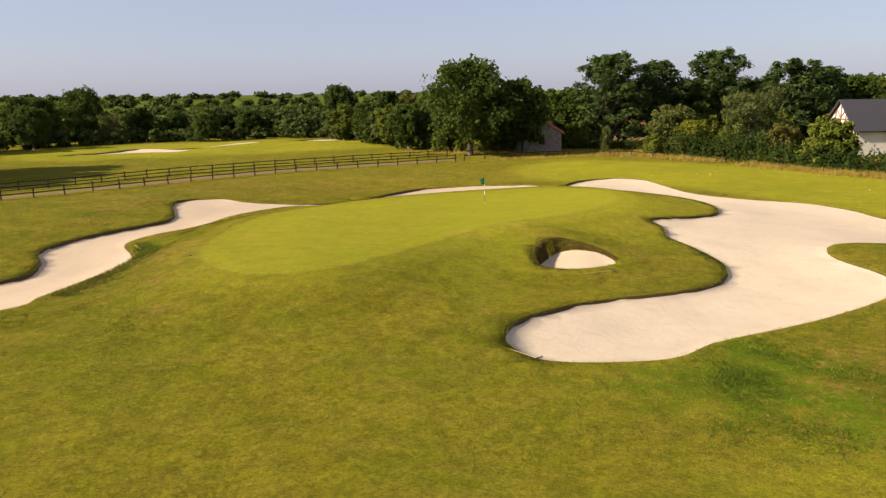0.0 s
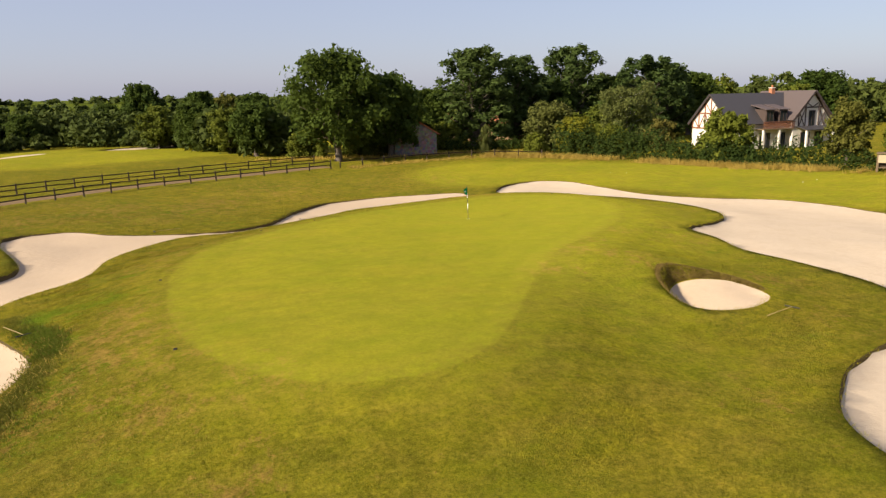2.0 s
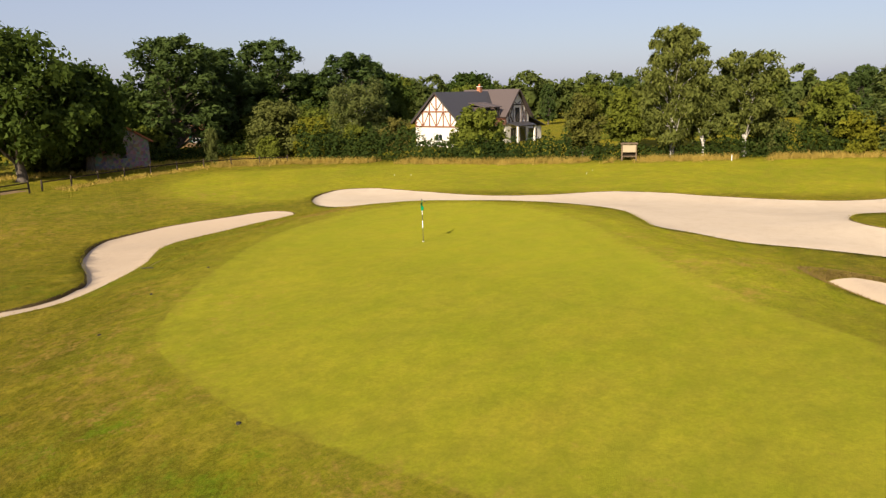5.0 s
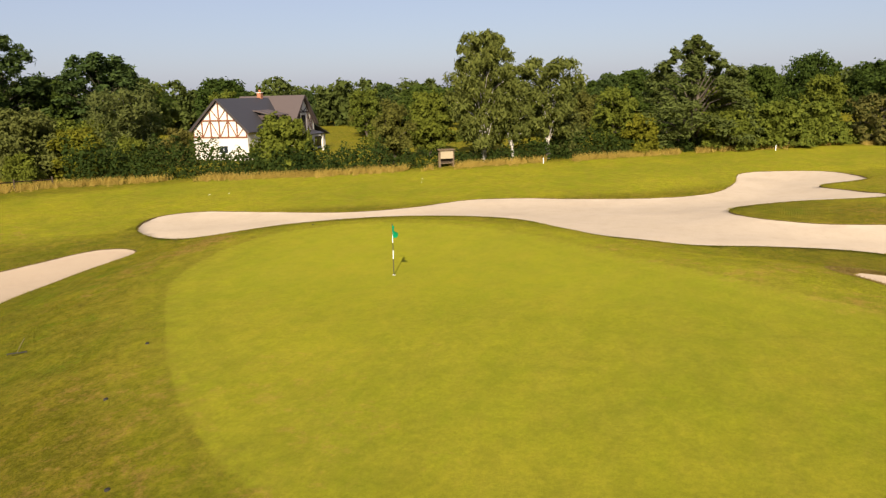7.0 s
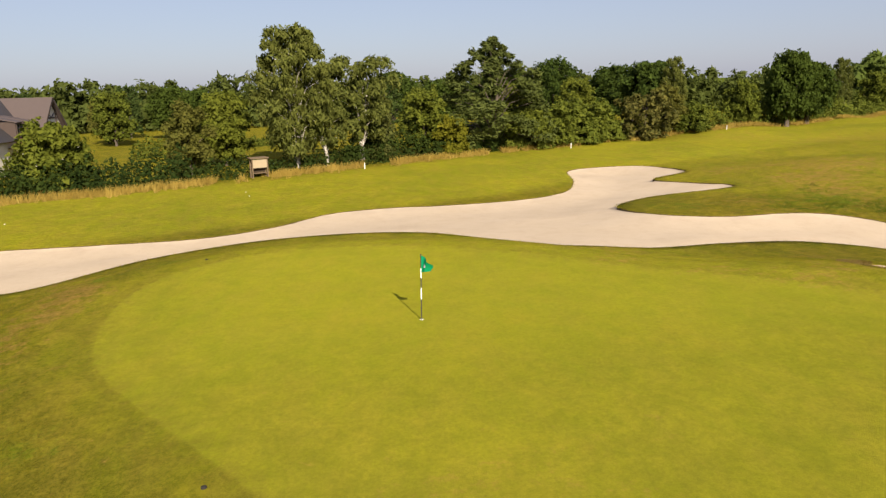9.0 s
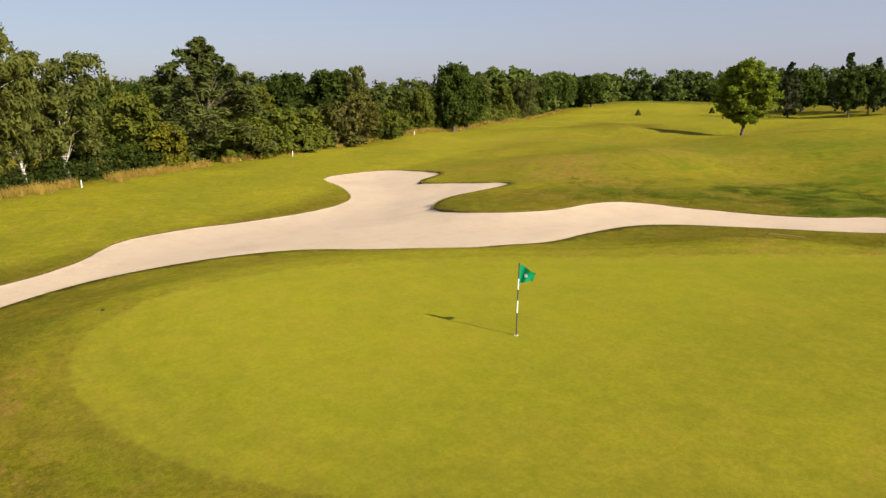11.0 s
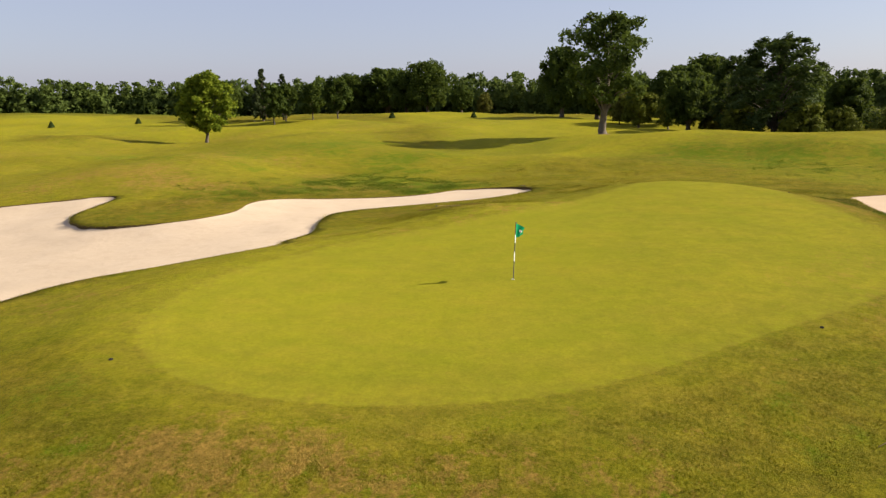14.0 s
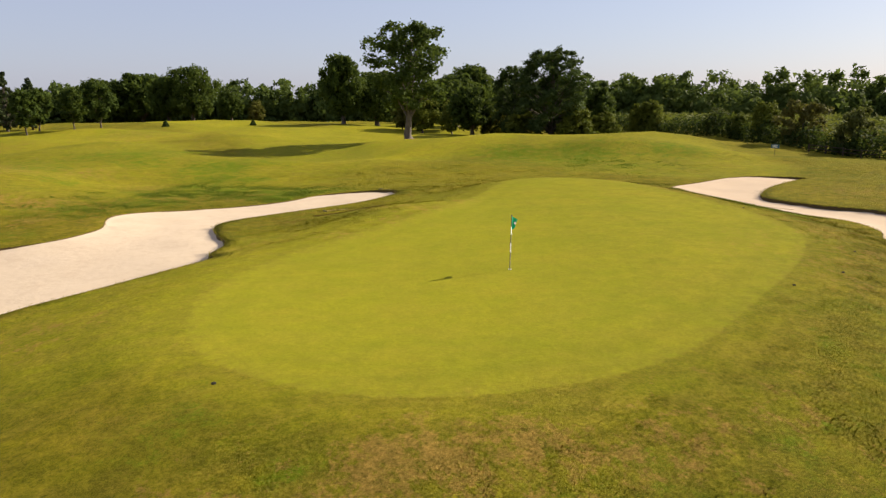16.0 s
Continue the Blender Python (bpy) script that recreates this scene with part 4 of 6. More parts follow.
BUSH_YELLOW = make_tree("bush", 73, 4.8, 2.9, 0.0, "dome", LEAF_YELLOW, BARK, 0.09, lobes=15, puffs=15, leaves=26, size=0.22, width=0.15, lobe_size=0.42, label="yellow-green rounded bush at the field edge",
                        category="bush", stems=3)
BUSH_RUSTY = make_tree("bush", 74, 5.0, 2.8, 0.0, "egg", LEAF_AUTUMN, BARK, 0.09, lobes=13, puffs=12, leaves=18, size=0.22, width=0.14, lobe_size=0.40, label="thin bush with rusty browning leaves",
                       category="bush", stems=3)
TREE_YELLOW = make_tree("field_tree", 75, 8.4, 3.8, 0.12, "egg", LEAF_PALE, BARK, 0.16, lobes=18, puffs=14, leaves=22, size=0.26, width=0.17, lobe_size=0.40,
                        label="yellowing leafy tree behind the hedge")
TREE_MIXED = make_tree("field_tree", 76, 9.4, 4.2, 0.10, "egg", LEAF_BUSH, BARK, 0.2, lobes=20, puffs=14, leaves=24, size=0.28, width=0.18, lobe_size=0.40,
                       label="full green leafy tree behind the hedge")
PALE_WILLOW = make_tree("birch_tree", 77, 9.6, 4.4, 0.10, "weeping", LEAF_OLIVE, BARK_BIRCH, 0.16, lobes=20, puffs=15, leaves=26, size=0.28, width=0.09, droop=0.6, lobe_size=0.38,
                        label="grey-green birch with thin pale stems", stems=3)

placed = set()


def plant(proto, x, y, top=None, turn=None, wide=1.0, tall=None, label="", group=""):
    """Stand a tree at (x, y) with its top at height top."""
    k = PROTO_HEIGHT[proto]
    z = level(x, y)
    sz = ((top - z) / k) if top is not None else (tall or 1.0)
    turn = (x * 37.0 + y * 91.0) % 360 if turn is None else turn
    m = Matrix.LocRotScale((x, y, z), Euler((0, 0, radians(turn))), (sz * wide, sz * wide, sz))
    if proto not in placed:
        placed.add(proto)
        proto.matrix_basis = m
        ob = proto
    else:
        keep = proto.scale.copy()
        proto.scale = (1, 1, 1)
        ob = copy_thing(proto, m)
        proto.scale = keep
    if label or group:
        tagged(ob, label, group=group)
    return ob


PROTO_HEIGHT = {OAK: 14.4, OAK_B: 11.2, OAK_C: 10.0, LONE_OAK: 17.2, PINE: 15.2, PINE_B: 15.2, SPRUCE: 13.0, BIRCH: 14.0, BIRCH_B: 11.0, MAPLE: 12.0, YOUNG: 9.6, CEDAR: 12.6, BUSH: 5.2,
                BUSH_OLIVE: 6.6, BUSH_YELLOW: 4.8, BUSH_RUSTY: 5.0, TREE_YELLOW: 8.4, TREE_MIXED: 9.4, PALE_WILLOW: 9.6}

# round the barn and behind the field edge
plant(OAK, 4.3, 112.3, 15.0, 20, label="large spreading oak with dense dark leaves beside the fence")
plant(OAK_B, 12.2, 114.6, 11.8, 70, 0.95)
plant(OAK_C, -5.5, 124, 8.4)
plant(TREE_MIXED, -9, 131, 7.6, wide=1.2)
plant(OAK_B, -14, 140, 8.4)
plant(TREE_MIXED, -20, 150, 8.0, wide=1.2)
plant(OAK_B, 20.5, 126, 9.8)
plant(PINE, 28.4, 125, 16.0, wide=1.55)
plant(PINE_B, 37.4, 128.8, 14.8, wide=1.6)
plant(PINE, 49.3, 132.3, 16.8, 200, 1.45)
plant(OAK_C, 43.5, 131, 11.5)
plant(PINE_B, 60, 124.5, 14.6, 80, 1.55)
plant(PINE, 66, 127, 13.6, 10, 1.3)
plant(OAK_B, 56, 131, 11.5)
plant(BUSH_OLIVE, 35.4, 112.4, 7.6, wide=1.15)
plant(BUSH_YELLOW, 37.0, 107.3, 5.5, wide=1.1)
plant(PALE_WILLOW, 46.0, 108.6, 10.0, wide=1.15)
plant(BUSH_RUSTY, 48.5, 103.6, 5.0, wide=0.9)
plant(BUSH, 41.5, 104.5, 4.4)
plant(BUSH, 31.8, 109.5, 3.4)
plant(BUSH_OLIVE, 25.3, 112.0, 4.6, wide=0.45, label="narrow upright grey-green bush by the gate")
plant(PINE_B, 30.5, 131, 12.0)
plant(OAK_C, 74, 132, 12.0)
plant(TREE_MIXED, 84, 138, 11.5)
plant(OAK_B, 113.5, 141, 12.3, wide=1.2)
plant(TREE_MIXED, 95, 128, 9.5)
plant(PINE_B, 121, 125, 9.4, wide=0.8)
# added bushes that stand in for the deep shadow under the trees
for x, y, top in ((22.5, 122, 5.0), (40.5, 124, 5.6), (45, 126, 6.0), (51, 124, 6.4), (55, 120, 6.0), (8.5, 118.5, 4.5), (13, 119.5, 5.0), (1, 119, 4.6), (52, 112, 5.4), (49, 116, 6.0)):
    plant(BUSH, x, y, top, wide=1.15, label="dense bush added to fill the deep shadow below the pines")
# behind the house and its lawn
plant(BUSH, 47.8, 89.4, 6.3, wide=0.92, label="large bright green rounded bush in front of the house")
plant(TREE_YELLOW, 56.9, 80.0, 7.6, wide=0.9)
plant(TREE_MIXED, 65.5, 78.2, 8.4, wide=1.0)
plant(TREE_MIXED, 69.5, 79.5, 7.6)
plant(TREE_MIXED, 104, 104, 9.2)
plant(TREE_YELLOW, 112, 108, 8.6)
plant(OAK_B, 124, 100, 10.0)
plant(OAK_C, 140, 100, 9.4)
plant(TREE_MIXED, 132, 92, 9.0)
plant(PINE, 129, 110, 10.5)
# along the hedge
plant(BIRCH, 58.6, 69.4, 14.7, 30, 1.15)
plant(BIRCH_B, 63.3, 62.8, 12.0, 100, 1.25)
plant(BIRCH_B, 60.5, 66.5, 9.5, 190, 1.1)
plant(BUSH_OLIVE, 66, 61.5, 6.2)
plant(TREE_MIXED, 69.5, 55.5, 8.4)
plant(BUSH_YELLOW, 69.0, 52.5, 5.2)
plant(SPRUCE, 74.5, 46.3, 14.4, 15, 1.45)
plant(TREE_MIXED, 76.5, 43, 8.6)
plant(BUSH, 73.5, 42.5, 5.8, wide=1.1)
plant(BUSH, 76.4, 36.2, 6.4, wide=1.15)
plant(BUSH, 79.5, 31.2, 6.2, wide=1.1)
plant(BUSH_RUSTY, 84.8, 22.5, 7.2, wide=1.2)
plant(TREE_YELLOW, 88.5, 18.0, 8.2)
plant(BUSH, 87.5, 14.0, 5.5)
plant(BIRCH, 101, 12, 12.4, wide=0.75)
plant(OAK_C, 108, 14, 12.0)
plant(OAK_B, 98.5, -6.6, 12.8, wide=0.8)
plant(OAK_B, 103.5, -13, 11.2, wide=0.85)
plant(TREE_MIXED, 96, 2.5, 8.5)
plant(BIRCH_B, 113, -18, 11.5)
plant(BIRCH, 121, -30, 12.2, wide=0.8)
plant(TREE_MIXED, 128, -42, 9.6)
plant(PALE_WILLOW, 133, -54, 11.0)
plant(OAK_C, 142, -66, 11.5)
plant(OAK_B, 149, -80, 13.0)
plant(OAK_B, 160, -92, 13.5)
plant(OAK_C, 158, -104, 12.5)
plant(OAK_B, 168, 58, 12.8, wide=1.2)
plant(OAK_C, 168, 67, 10.4)
plant(OAK_B, 152, 48, 10.5)
plant(OAK, 146, 22, 14.5, wide=0.9)
plant(OAK_B, 138, 33, 12.0)
plant(OAK_C, 130, 40, 10.5)
plant(OAK_B, 128, 14, 12.0, wide=1.1)
plant(TREE_MIXED, 118, 24, 9.8)
plant(PINE_B, 112, 60, 11.0)
plant(TREE_MIXED, 99, 72, 9.0)
plant(TREE_YELLOW, 92, 62, 8.0)
plant(OAK_C, 105, 50, 9.6)
plant(TREE_MIXED, 97, 40, 8.8)
# on the fairways to the south
plant(LONE_OAK, -8.0, -20.6, 18.9, 140, 1.15)
plant(MAPLE, 56.8, -33.2, 12.0, 40, 1.2)
plant(CEDAR, 68.5, -66, 12.6, 10)
plant(CEDAR, 62.3, -75.6, 14.2, 80)
plant(CEDAR, 59.0, -80, 13.2, 150)
plant(YOUNG, 55.2, -62.5, 10.6)
plant(YOUNG, 54.6, -68.5, 10.8)
plant(YOUNG, 48.2, -67.0, 10.8)
plant(YOUNG, 45.8, -79.0, 12.4)
plant(OAK_C, 73, -79, 11.2)
plant(OAK_C, 80, -88, 11.6)
plant(OAK_B, 63.5, -163, 15.6)
plant(OAK_C, 51, -168, 17.6, wide=1.25)
plant(OAK, 33, -138, 18.6, wide=1.0)
plant(OAK_B, 40, -142, 15.5)
plant(OAK_C, 22, -132, 11.0)
plant(TREE_YELLOW, 15, -128, 8.8)
plant(OAK_B, -5.4, -88.5, 18.6, wide=0.75)
plant(OAK_C, -14, -92, 15.0)
plant(PINE, -35.6, -34, 16.2, wide=1.6)
plant(BUSH, -38.5, -30.5, 6.8, wide=1.2)
plant(BUSH, -31, -36, 6.0, wide=1.2)
plant(OAK_C, -41, -46, 12.0)
plant(OAK_C, -26, -50, 10.5)
plant(PINE_B, -32.4, -43.5, 13.9, wide=1.2)
plant(TREE_MIXED, -20, -68, 9.5, wide=1.1)
plant(TREE_YELLOW, -17, -75, 8.0)
plant(OAK_C, -27, -73, 12.6)
plant(OAK_B, -43, -112, 17.5)
plant(OAK_C, -34, -92, 14.5)
plant(BUSH, -44, -31, 5.6)
plant(BUSH_YELLOW, -31, -52, 6.0)
plant(TREE_MIXED, -24, -58, 8.0)
# left tree belt beyond the neighbouring green
for x, y, top, pr, w in ((-79, 141, 9.8, OAK, 0.9), (-88, 132, 11.0, OAK_B, 1.1), (-77, 158, 12.4, OAK, 0.75), (-70.5, 156, 8.0, PALE_WILLOW, 1.0), (-68, 165, 9.0, OAK_C, 0.9), (-61, 168, 8.2, OAK_B, 0.9),
                         (-54, 168, 8.6, TREE_MIXED, 1.1), (-50, 156, 7.6, OAK_C, 0.9), (-44.5, 168, 8.0, OAK_C, 1.1), (-38.5, 176, 8.4, TREE_MIXED, 1.2), (-31, 180, 9.6, OAK_B, 0.9), (-23.7, 174, 12.2, OAK_B, 0.85),
                         (-17.5, 178, 9.6, PINE_B, 0.9), (-13, 178, 10.6, OAK_C, 0.8), (-7.5, 177, 10.2, TREE_YELLOW, 0.9), (-2, 172, 10.0, OAK_B, 1.0), (4, 168, 9.2, OAK_C, 1.0), (10, 160, 9.4, OAK_B, 1.0),
                         (-5, 132, 6.6, OAK_C, 0.9), (14, 150, 9.5, OAK_C, 1.1), (-98, 120, 12.0, OAK, 0.9), (-84, 150, 10.5, OAK_C, 1.2)):
    plant(pr, x, y, top - 1.1 if top < 10 else top, wide=w)
# west of the course, whose shadows reach the fence
for x, y, top, pr in ((-66, 62, 10.5, OAK_B), (-70, 70, 11.0, OAK_C), (-64, 54, 9.5, TREE_MIXED), (-68, 96, 13.5, OAK_B), (-65.5, 88, 13.0, OAK_C), (-65, 79, 12.5, OAK_B)):
    plant(pr, x, y, top)
# beyond the west hedge
for x, y, top, pr, w in ((-62, -48, 7.5, BUSH, 1.1), (-66, -30, 6.2, BUSH_OLIVE, 1), (-63.5, -14, 7.2, TREE_MIXED, 0.9), (-62, -4, 7.4, BUSH_RUSTY, 1.1), (-62, 6, 6.4, BUSH_OLIVE, 0.9), (-61, -70, 10.5, OAK_C, 1),
                         (-60, -84, 12, OAK_B, 1), (-64, 16, 5.8, BUSH, 1), (-64.5, -22, 5.4, BUSH, 1), (-66, 28, 6.0, BUSH_OLIVE, 1)):
    plant(pr, x, y, top, wide=w)


def woods(name, spots, label, size=0.85, mat=None, many=(9, 7, 10)):
    """A far wood: many crowns in one object."""
    rng = np.random.default_rng(len(spots))
    made = []
    bm = bmesh.new()
    bmesh.ops.create_icosphere(bm, subdivisions=2, radius=1.0)
    for v in bm.verts:
        v.co *= 1 + 0.25 * noise.noise(v.co * 2.3)
    core = np.array([[v.co for v in f.verts] for f in bm.faces])      # the dense inside of a crown
    bm.free()
    for x, y, top, r in spots:
        z = level(x, y)
        cards, _ = crown(rng, max(top - z, 3.0), r, 0.0, "dome", *many, size, size * 0.6, 0.0, 0.5)
        cards = cards + np.array([x, y, z - 0.2])
        made.append(cards)
        if not many[0] == 6:
            made.append(core * np.array([r * 0.38, r * 0.38, (top - z) * 0.2]) * rng.uniform(0.85, 1.1, (1, 1, 3)) + np.array([x, y, z + (top - z) * 0.42]))
    ob = quads(name, np.concatenate(made), mat or LEAF_FAR, per=3)
    return tagged(ob, label, "woods", kind="stuff")


def belt(path, step, depth, top, spread, r, seed):
    """Tree spots along a line, some rows deep."""
    rng = np.random.default_rng(seed)
    line, spots = spline(path, 12, False), []
    seg = np.hypot(*np.diff(line, axis=0).T)
    run = np.concatenate([[0], np.cumsum(seg)])
    for s in np.arange(0, run[-1], step):
        i = min(np.searchsorted(run, s, side="right") - 1, len(seg) - 1)
        p = line[i] + (line[i + 1] - line[i]) * (s - run[i]) / seg[i]
        nrm = np.array([-(line[i + 1] - line[i])[1], (line[i + 1] - line[i])[0]]) / seg[i]
        for row in range(depth):
            q = p + nrm * (row * step * 0.9 + rng.uniform(-0.4, 0.4) * step) + rng.uniform(-0.3, 0.3, 2) * step
            spots.append((q[0], q[1], top + rng.uniform(-spread, spread) + level(q[0], q[1]) * 0.0 + row * 0.6, r * rng.uniform(0.8, 1.25)))
    return spots


woods("wood_south", belt([(190, -160), (150, -196), (100, -190), (60, -176), (20, -160), (-30, -150), (-70, -140), (-110, -120)], 6, 3, 13.6, 2.2, 5.2, 5), "dense dark green wood behind the fairways", 0.65, LEAF_DARK, many=(9, 7, 11))
woods("wood_south_west", belt([(-96, -130), (-130, -60), (-150, 0), (-170, 60), (-180, 110)], 7.5, 3, 12.5, 3.6, 6.0, 6), "hazy dark tree belt beyond the maize field", 0.62, LEAF_DARK, many=(9, 8, 11))
woods("wood_east", belt([(200, -130), (185, -60), (180, 0), (176, 50), (172, 100), (150, 150), (100, 170), (50, 178)], 6, 2, 11.0, 2.4, 5.0, 7), "mixed green wood behind the hedge", 0.65, many=(9, 7, 11))
woods("wood_north", belt([(80, 150), (40, 150), (16, 172), (-20, 186), (-60, 184), (-100, 168), (-130, 130)], 6, 2, 5.0, 1.2, 4.4, 8), "dark tree belt closing the course to the north")
woods("wood_north_edge", belt([(-62, 172), (-40, 170), (-24, 158), (-12, 140), (-3, 124)], 4.5, 2, 7.0, 1.2, 3.6, 10), "dense dark bushes along the neighbouring green", 0.5)
woods("undergrowth", belt([(-106, 112), (-92, 128), (-80, 146), (-66, 158), (-52, 160), (-42, 164)], 3.6, 1, 3.6, 0.8, 2.6, 12), "dark bushes under the tree belt", 0.4)
woods("wood_far_corner", belt([(136, -48), (152, -80), (172, -116), (196, -160)], 6, 2, 12.5, 2.0, 4.6, 9), "dark trees closing the end of the fairway", 0.85, LEAF_DARK)
for k, (dist, top, st) in enumerate(((420, 1.5, 14), (700, -2.0, 18), (1050, -1, 26), (1500, 8, 34), (2000, 22, 44))):
    arc = [(dist * math.sin(radians(a)), dist * math.cos(radians(a)) + 20 * math.sin(a * 0.3 + k)) for a in range(-70, 75, 12)]
    woods("far_woods", belt(arc, st, 1, top + 3, 4.0, st * 0.5, 20 + k), "distant hazy tree belts on low hills", st * 0.16, many=(6, 4, 6))


# ---- hedges and long grass ----
def hedge(name, path, height, width, leaf, label, seed, density=95, size=0.17, uneven=0.35):
    rng = np.random.default_rng(seed)
    line = spline(path, 8, False)
    seg = np.hypot(*np.diff(line, axis=0).T)
    run = np.concatenate([[0], np.cumsum(seg)])
    n = int(run[-1] * density * height)
    s = rng.uniform(0, run[-1], n)
    i = np.clip(np.searchsorted(run, s, side="right") - 1, 0, len(seg) - 1)
    t = ((s - run[i]) / seg[i])[:, None]
    p = line[i] * (1 - t) + line[i + 1] * t
    d = (line[i + 1] - line[i]) / seg[i][:, None]
    nrm = np.stack([-d[:, 1], d[:, 0]], 1)
    hh = height * (1 + uneven * (np.sin(s * 0.55 + seed) * 0.5 + np.sin(s * 1.37 + 2 * seed) * 0.3 + np.sin(s * 0.21) * 0.5))
    a = rng.uniform(-0.12 * math.pi, 1.12 * math.pi, n)
    rad = np.sqrt(rng.uniform(0.35, 1.0, n)) * (1 + 0.18 * np.sin(s * 3.1))
    off, up = np.cos(a) * width / 2 * rad, np.maximum(np.sin(a), -0.05) * hh * rad
    up = np.where(rng.random(n) < 0.35, rng.uniform(0.05, 0.75, n) * hh, up)
    xy = p + nrm * off[:, None]
    z = lie(xy) + up
    o = np.stack([nrm[:, 0] * np.cos(a), nrm[:, 1] * np.cos(a), np.sin(a)], 1)
    cards = leaf_cards(rng, np.stack([xy[:, 0], xy[:, 1], z], 1), o, size, size * 0.65, 0.0)
    return tagged(quads(name, cards, leaf, per=3), label, "hedge")


EDGE = [(22.5, 108.6), (30.4, 103.6), (37.4, 95.6), (43.2, 86.4), (51.4, 74.6), (58.6, 63.6), (68, 48.6), (75.2, 35.8), (84.4, 22.6), (92, 6.5), (103, -12), (123, -42), (150, -84)]
SHIFT = [(x + 2.8, y + 2.0) for x, y in EDGE]
hedge("hedge", SHIFT[1:4], 3.6, 4.0, LEAF_HEDGE, "overgrown dark green hedge behind dry grass", 1)
hedge("hedge", [SHIFT[3], (49.6, 83.2), (52.4, 79.2)], 2.8, 3.2, LEAF_HEDGE, "dark clipped hedge in front of the house", 2, uneven=0.2)
hedge("hedge", [(52.2, 79.5), SHIFT[4], SHIFT[5]], 1.75, 2.6, LEAF_HEDGE, "low dark hedge in front of the house lawn", 12, uneven=0.2)
hedge("hedge", SHIFT[5:8], 2.8, 3.4, LEAF_HEDGE, "dark green hedge under the birches", 3)
hedge("hedge", SHIFT[7:10], 3.0, 3.6, LEAF_BUSH, "thick green field hedge", 4)
hedge("hedge", SHIFT[9:13], 3.6, 4.5, LEAF_BUSH, "thick uneven field hedge along the fairway", 5, density=50, size=0.26)
hedge("hedge", [(76, 92), (90, 82), (104, 70)], 2.0, 1.8, LEAF_BUSH, "trimmed garden hedge behind the lawn", 6)
hedge("hedge", [(22, 120), (34, 117.5), (47, 113.5)], 1.7, 2.2, LEAF_HEDGE, "dark clipped hedge in front of the farm house", 7, uneven=0.1)
hedge("hedge", [(-64, -96), (-63.5, -58), (-63.6, -36), (-64.6, -20)], 3.4, 4.0, LEAF_HEDGE, "dark overgrown hedge in shade beside the fairway", 8, density=55, size=0.24)
hedge("hedge", [(-64.6, -20), (-60.4, -1), (-60.6, 9), (-62, 22), (-64, 40)], 3.0, 3.8, LEAF_HEDGE, "dark overgrown hedge in shade beside the fairway", 9, density=55, size=0.24)


def maize():
    rng = np.random.default_rng(77)
    n = 22000
    xy = np.stack([rng.uniform(-140, -70, n), rng.uniform(-95, 60, n)], 1)
    c = np.stack([xy[:, 0], xy[:, 1], lie(xy) + rng.uniform(0.5, 2.6, n) + 0.6], 1)
    cards = leaf_cards(rng, c, np.tile((0.0, 0.0, 1.0), (n, 1)), 0.85, 0.25, 0.2)
    return tagged(quads("maize_field", cards, MAIZE, per=3), "tall pale green maize field behind the hedge", "crop", kind="stuff")


maize()


def blades(name, xy, low, high, width, mat, label, category, seed, lean=0.35, tall=None):
    """Single bent grass blades, a triangle each."""
    rng = np.random.default_rng(seed)
    n = len(xy)
    z = lie(xy) - 0.02
    a = rng.uniform(0, math.tau, n)
    h = rng.uniform(low, high, n) if tall is None else tall
    d = np.stack([np.cos(a), np.sin(a)], 1)
    tip = rng.normal(0, lean, (n, 2)) * h[:, None]
    out = np.empty((n, 3, 3))
    w = width * rng.uniform(0.6, 1.4, n)
    out[:, 0, :2], out[:, 1, :2], out[:, 2, :2] = xy - d * w[:, None], xy + d * w[:, None], xy + tip
    out[:, 0, 2] = out[:, 1, 2] = z
    out[:, 2, 2] = z + h
    return tagged(quads(name, out, mat, per=3), label, category, kind="stuff")


def along(path, n, spread, seed, clump=0.5):
    rng = np.random.default_rng(seed)
    line = spline(path, 8, False)
    seg = np.hypot(*np.diff(line, axis=0).T)
    run = np.concatenate([[0], np.cumsum(seg)])
    s = rng.uniform(0, run[-1], n // 8)
    s = np.repeat(s, 8) + rng.normal(0, 0.12, len(s) * 8)
    s = np.clip(s, 0, run[-1] - 0.01)
    i = np.clip(np.searchsorted(run, s, side="right") - 1, 0, len(seg) - 1)
    t = ((s - run[i]) / seg[i])[:, None]
    d = (line[i + 1] - line[i]) / seg[i][:, None]
    side = np.repeat(rng.normal(0, spread, len(s) // 8), 8) + rng.normal(0, 0.12, len(s))
    return line[i] * (1 - t) + line[i + 1] * t + np.stack([-d[:, 1], d[:, 0]], 1) * side[:, None]


VERGE = along([(x + 0.9, y + 0.5) for x, y in EDGE], 60000, 0.75, 31)
VERGE = VERGE[(np.hypot(VERGE[:, 0] - 53.4, VERGE[:, 1] - 72.7) > 1.5) & (np.sin(VERGE[:, 1] * 0.9) + np.sin(VERGE[:, 1] * 0.37 + 1) > -1.15)]
blades("dry_grass", VERGE, 0.18, 0.85, 0.03, STRAW, "tall straw-coloured dry grass along the hedge", "grass", 32)
blades("dry_grass", along([(x + 1.0, y - 0.8) for x, y in NEAR_FENCE[8:]] + [(22.5, 108.6), (30, 104)], 2600, 0.6, 33), 0.12, 0.45, 0.03, STRAW, "dry grass under the track fence", "grass", 34)
blades("dry_grass", along([(-6, 117), (4, 115.5), (14, 113.5), (24, 114.5), (34, 110)], 3600, 0.9, 35), 0.15, 0.55, 0.035, STRAW, "dry grass below the oak and the barn", "grass", 36)


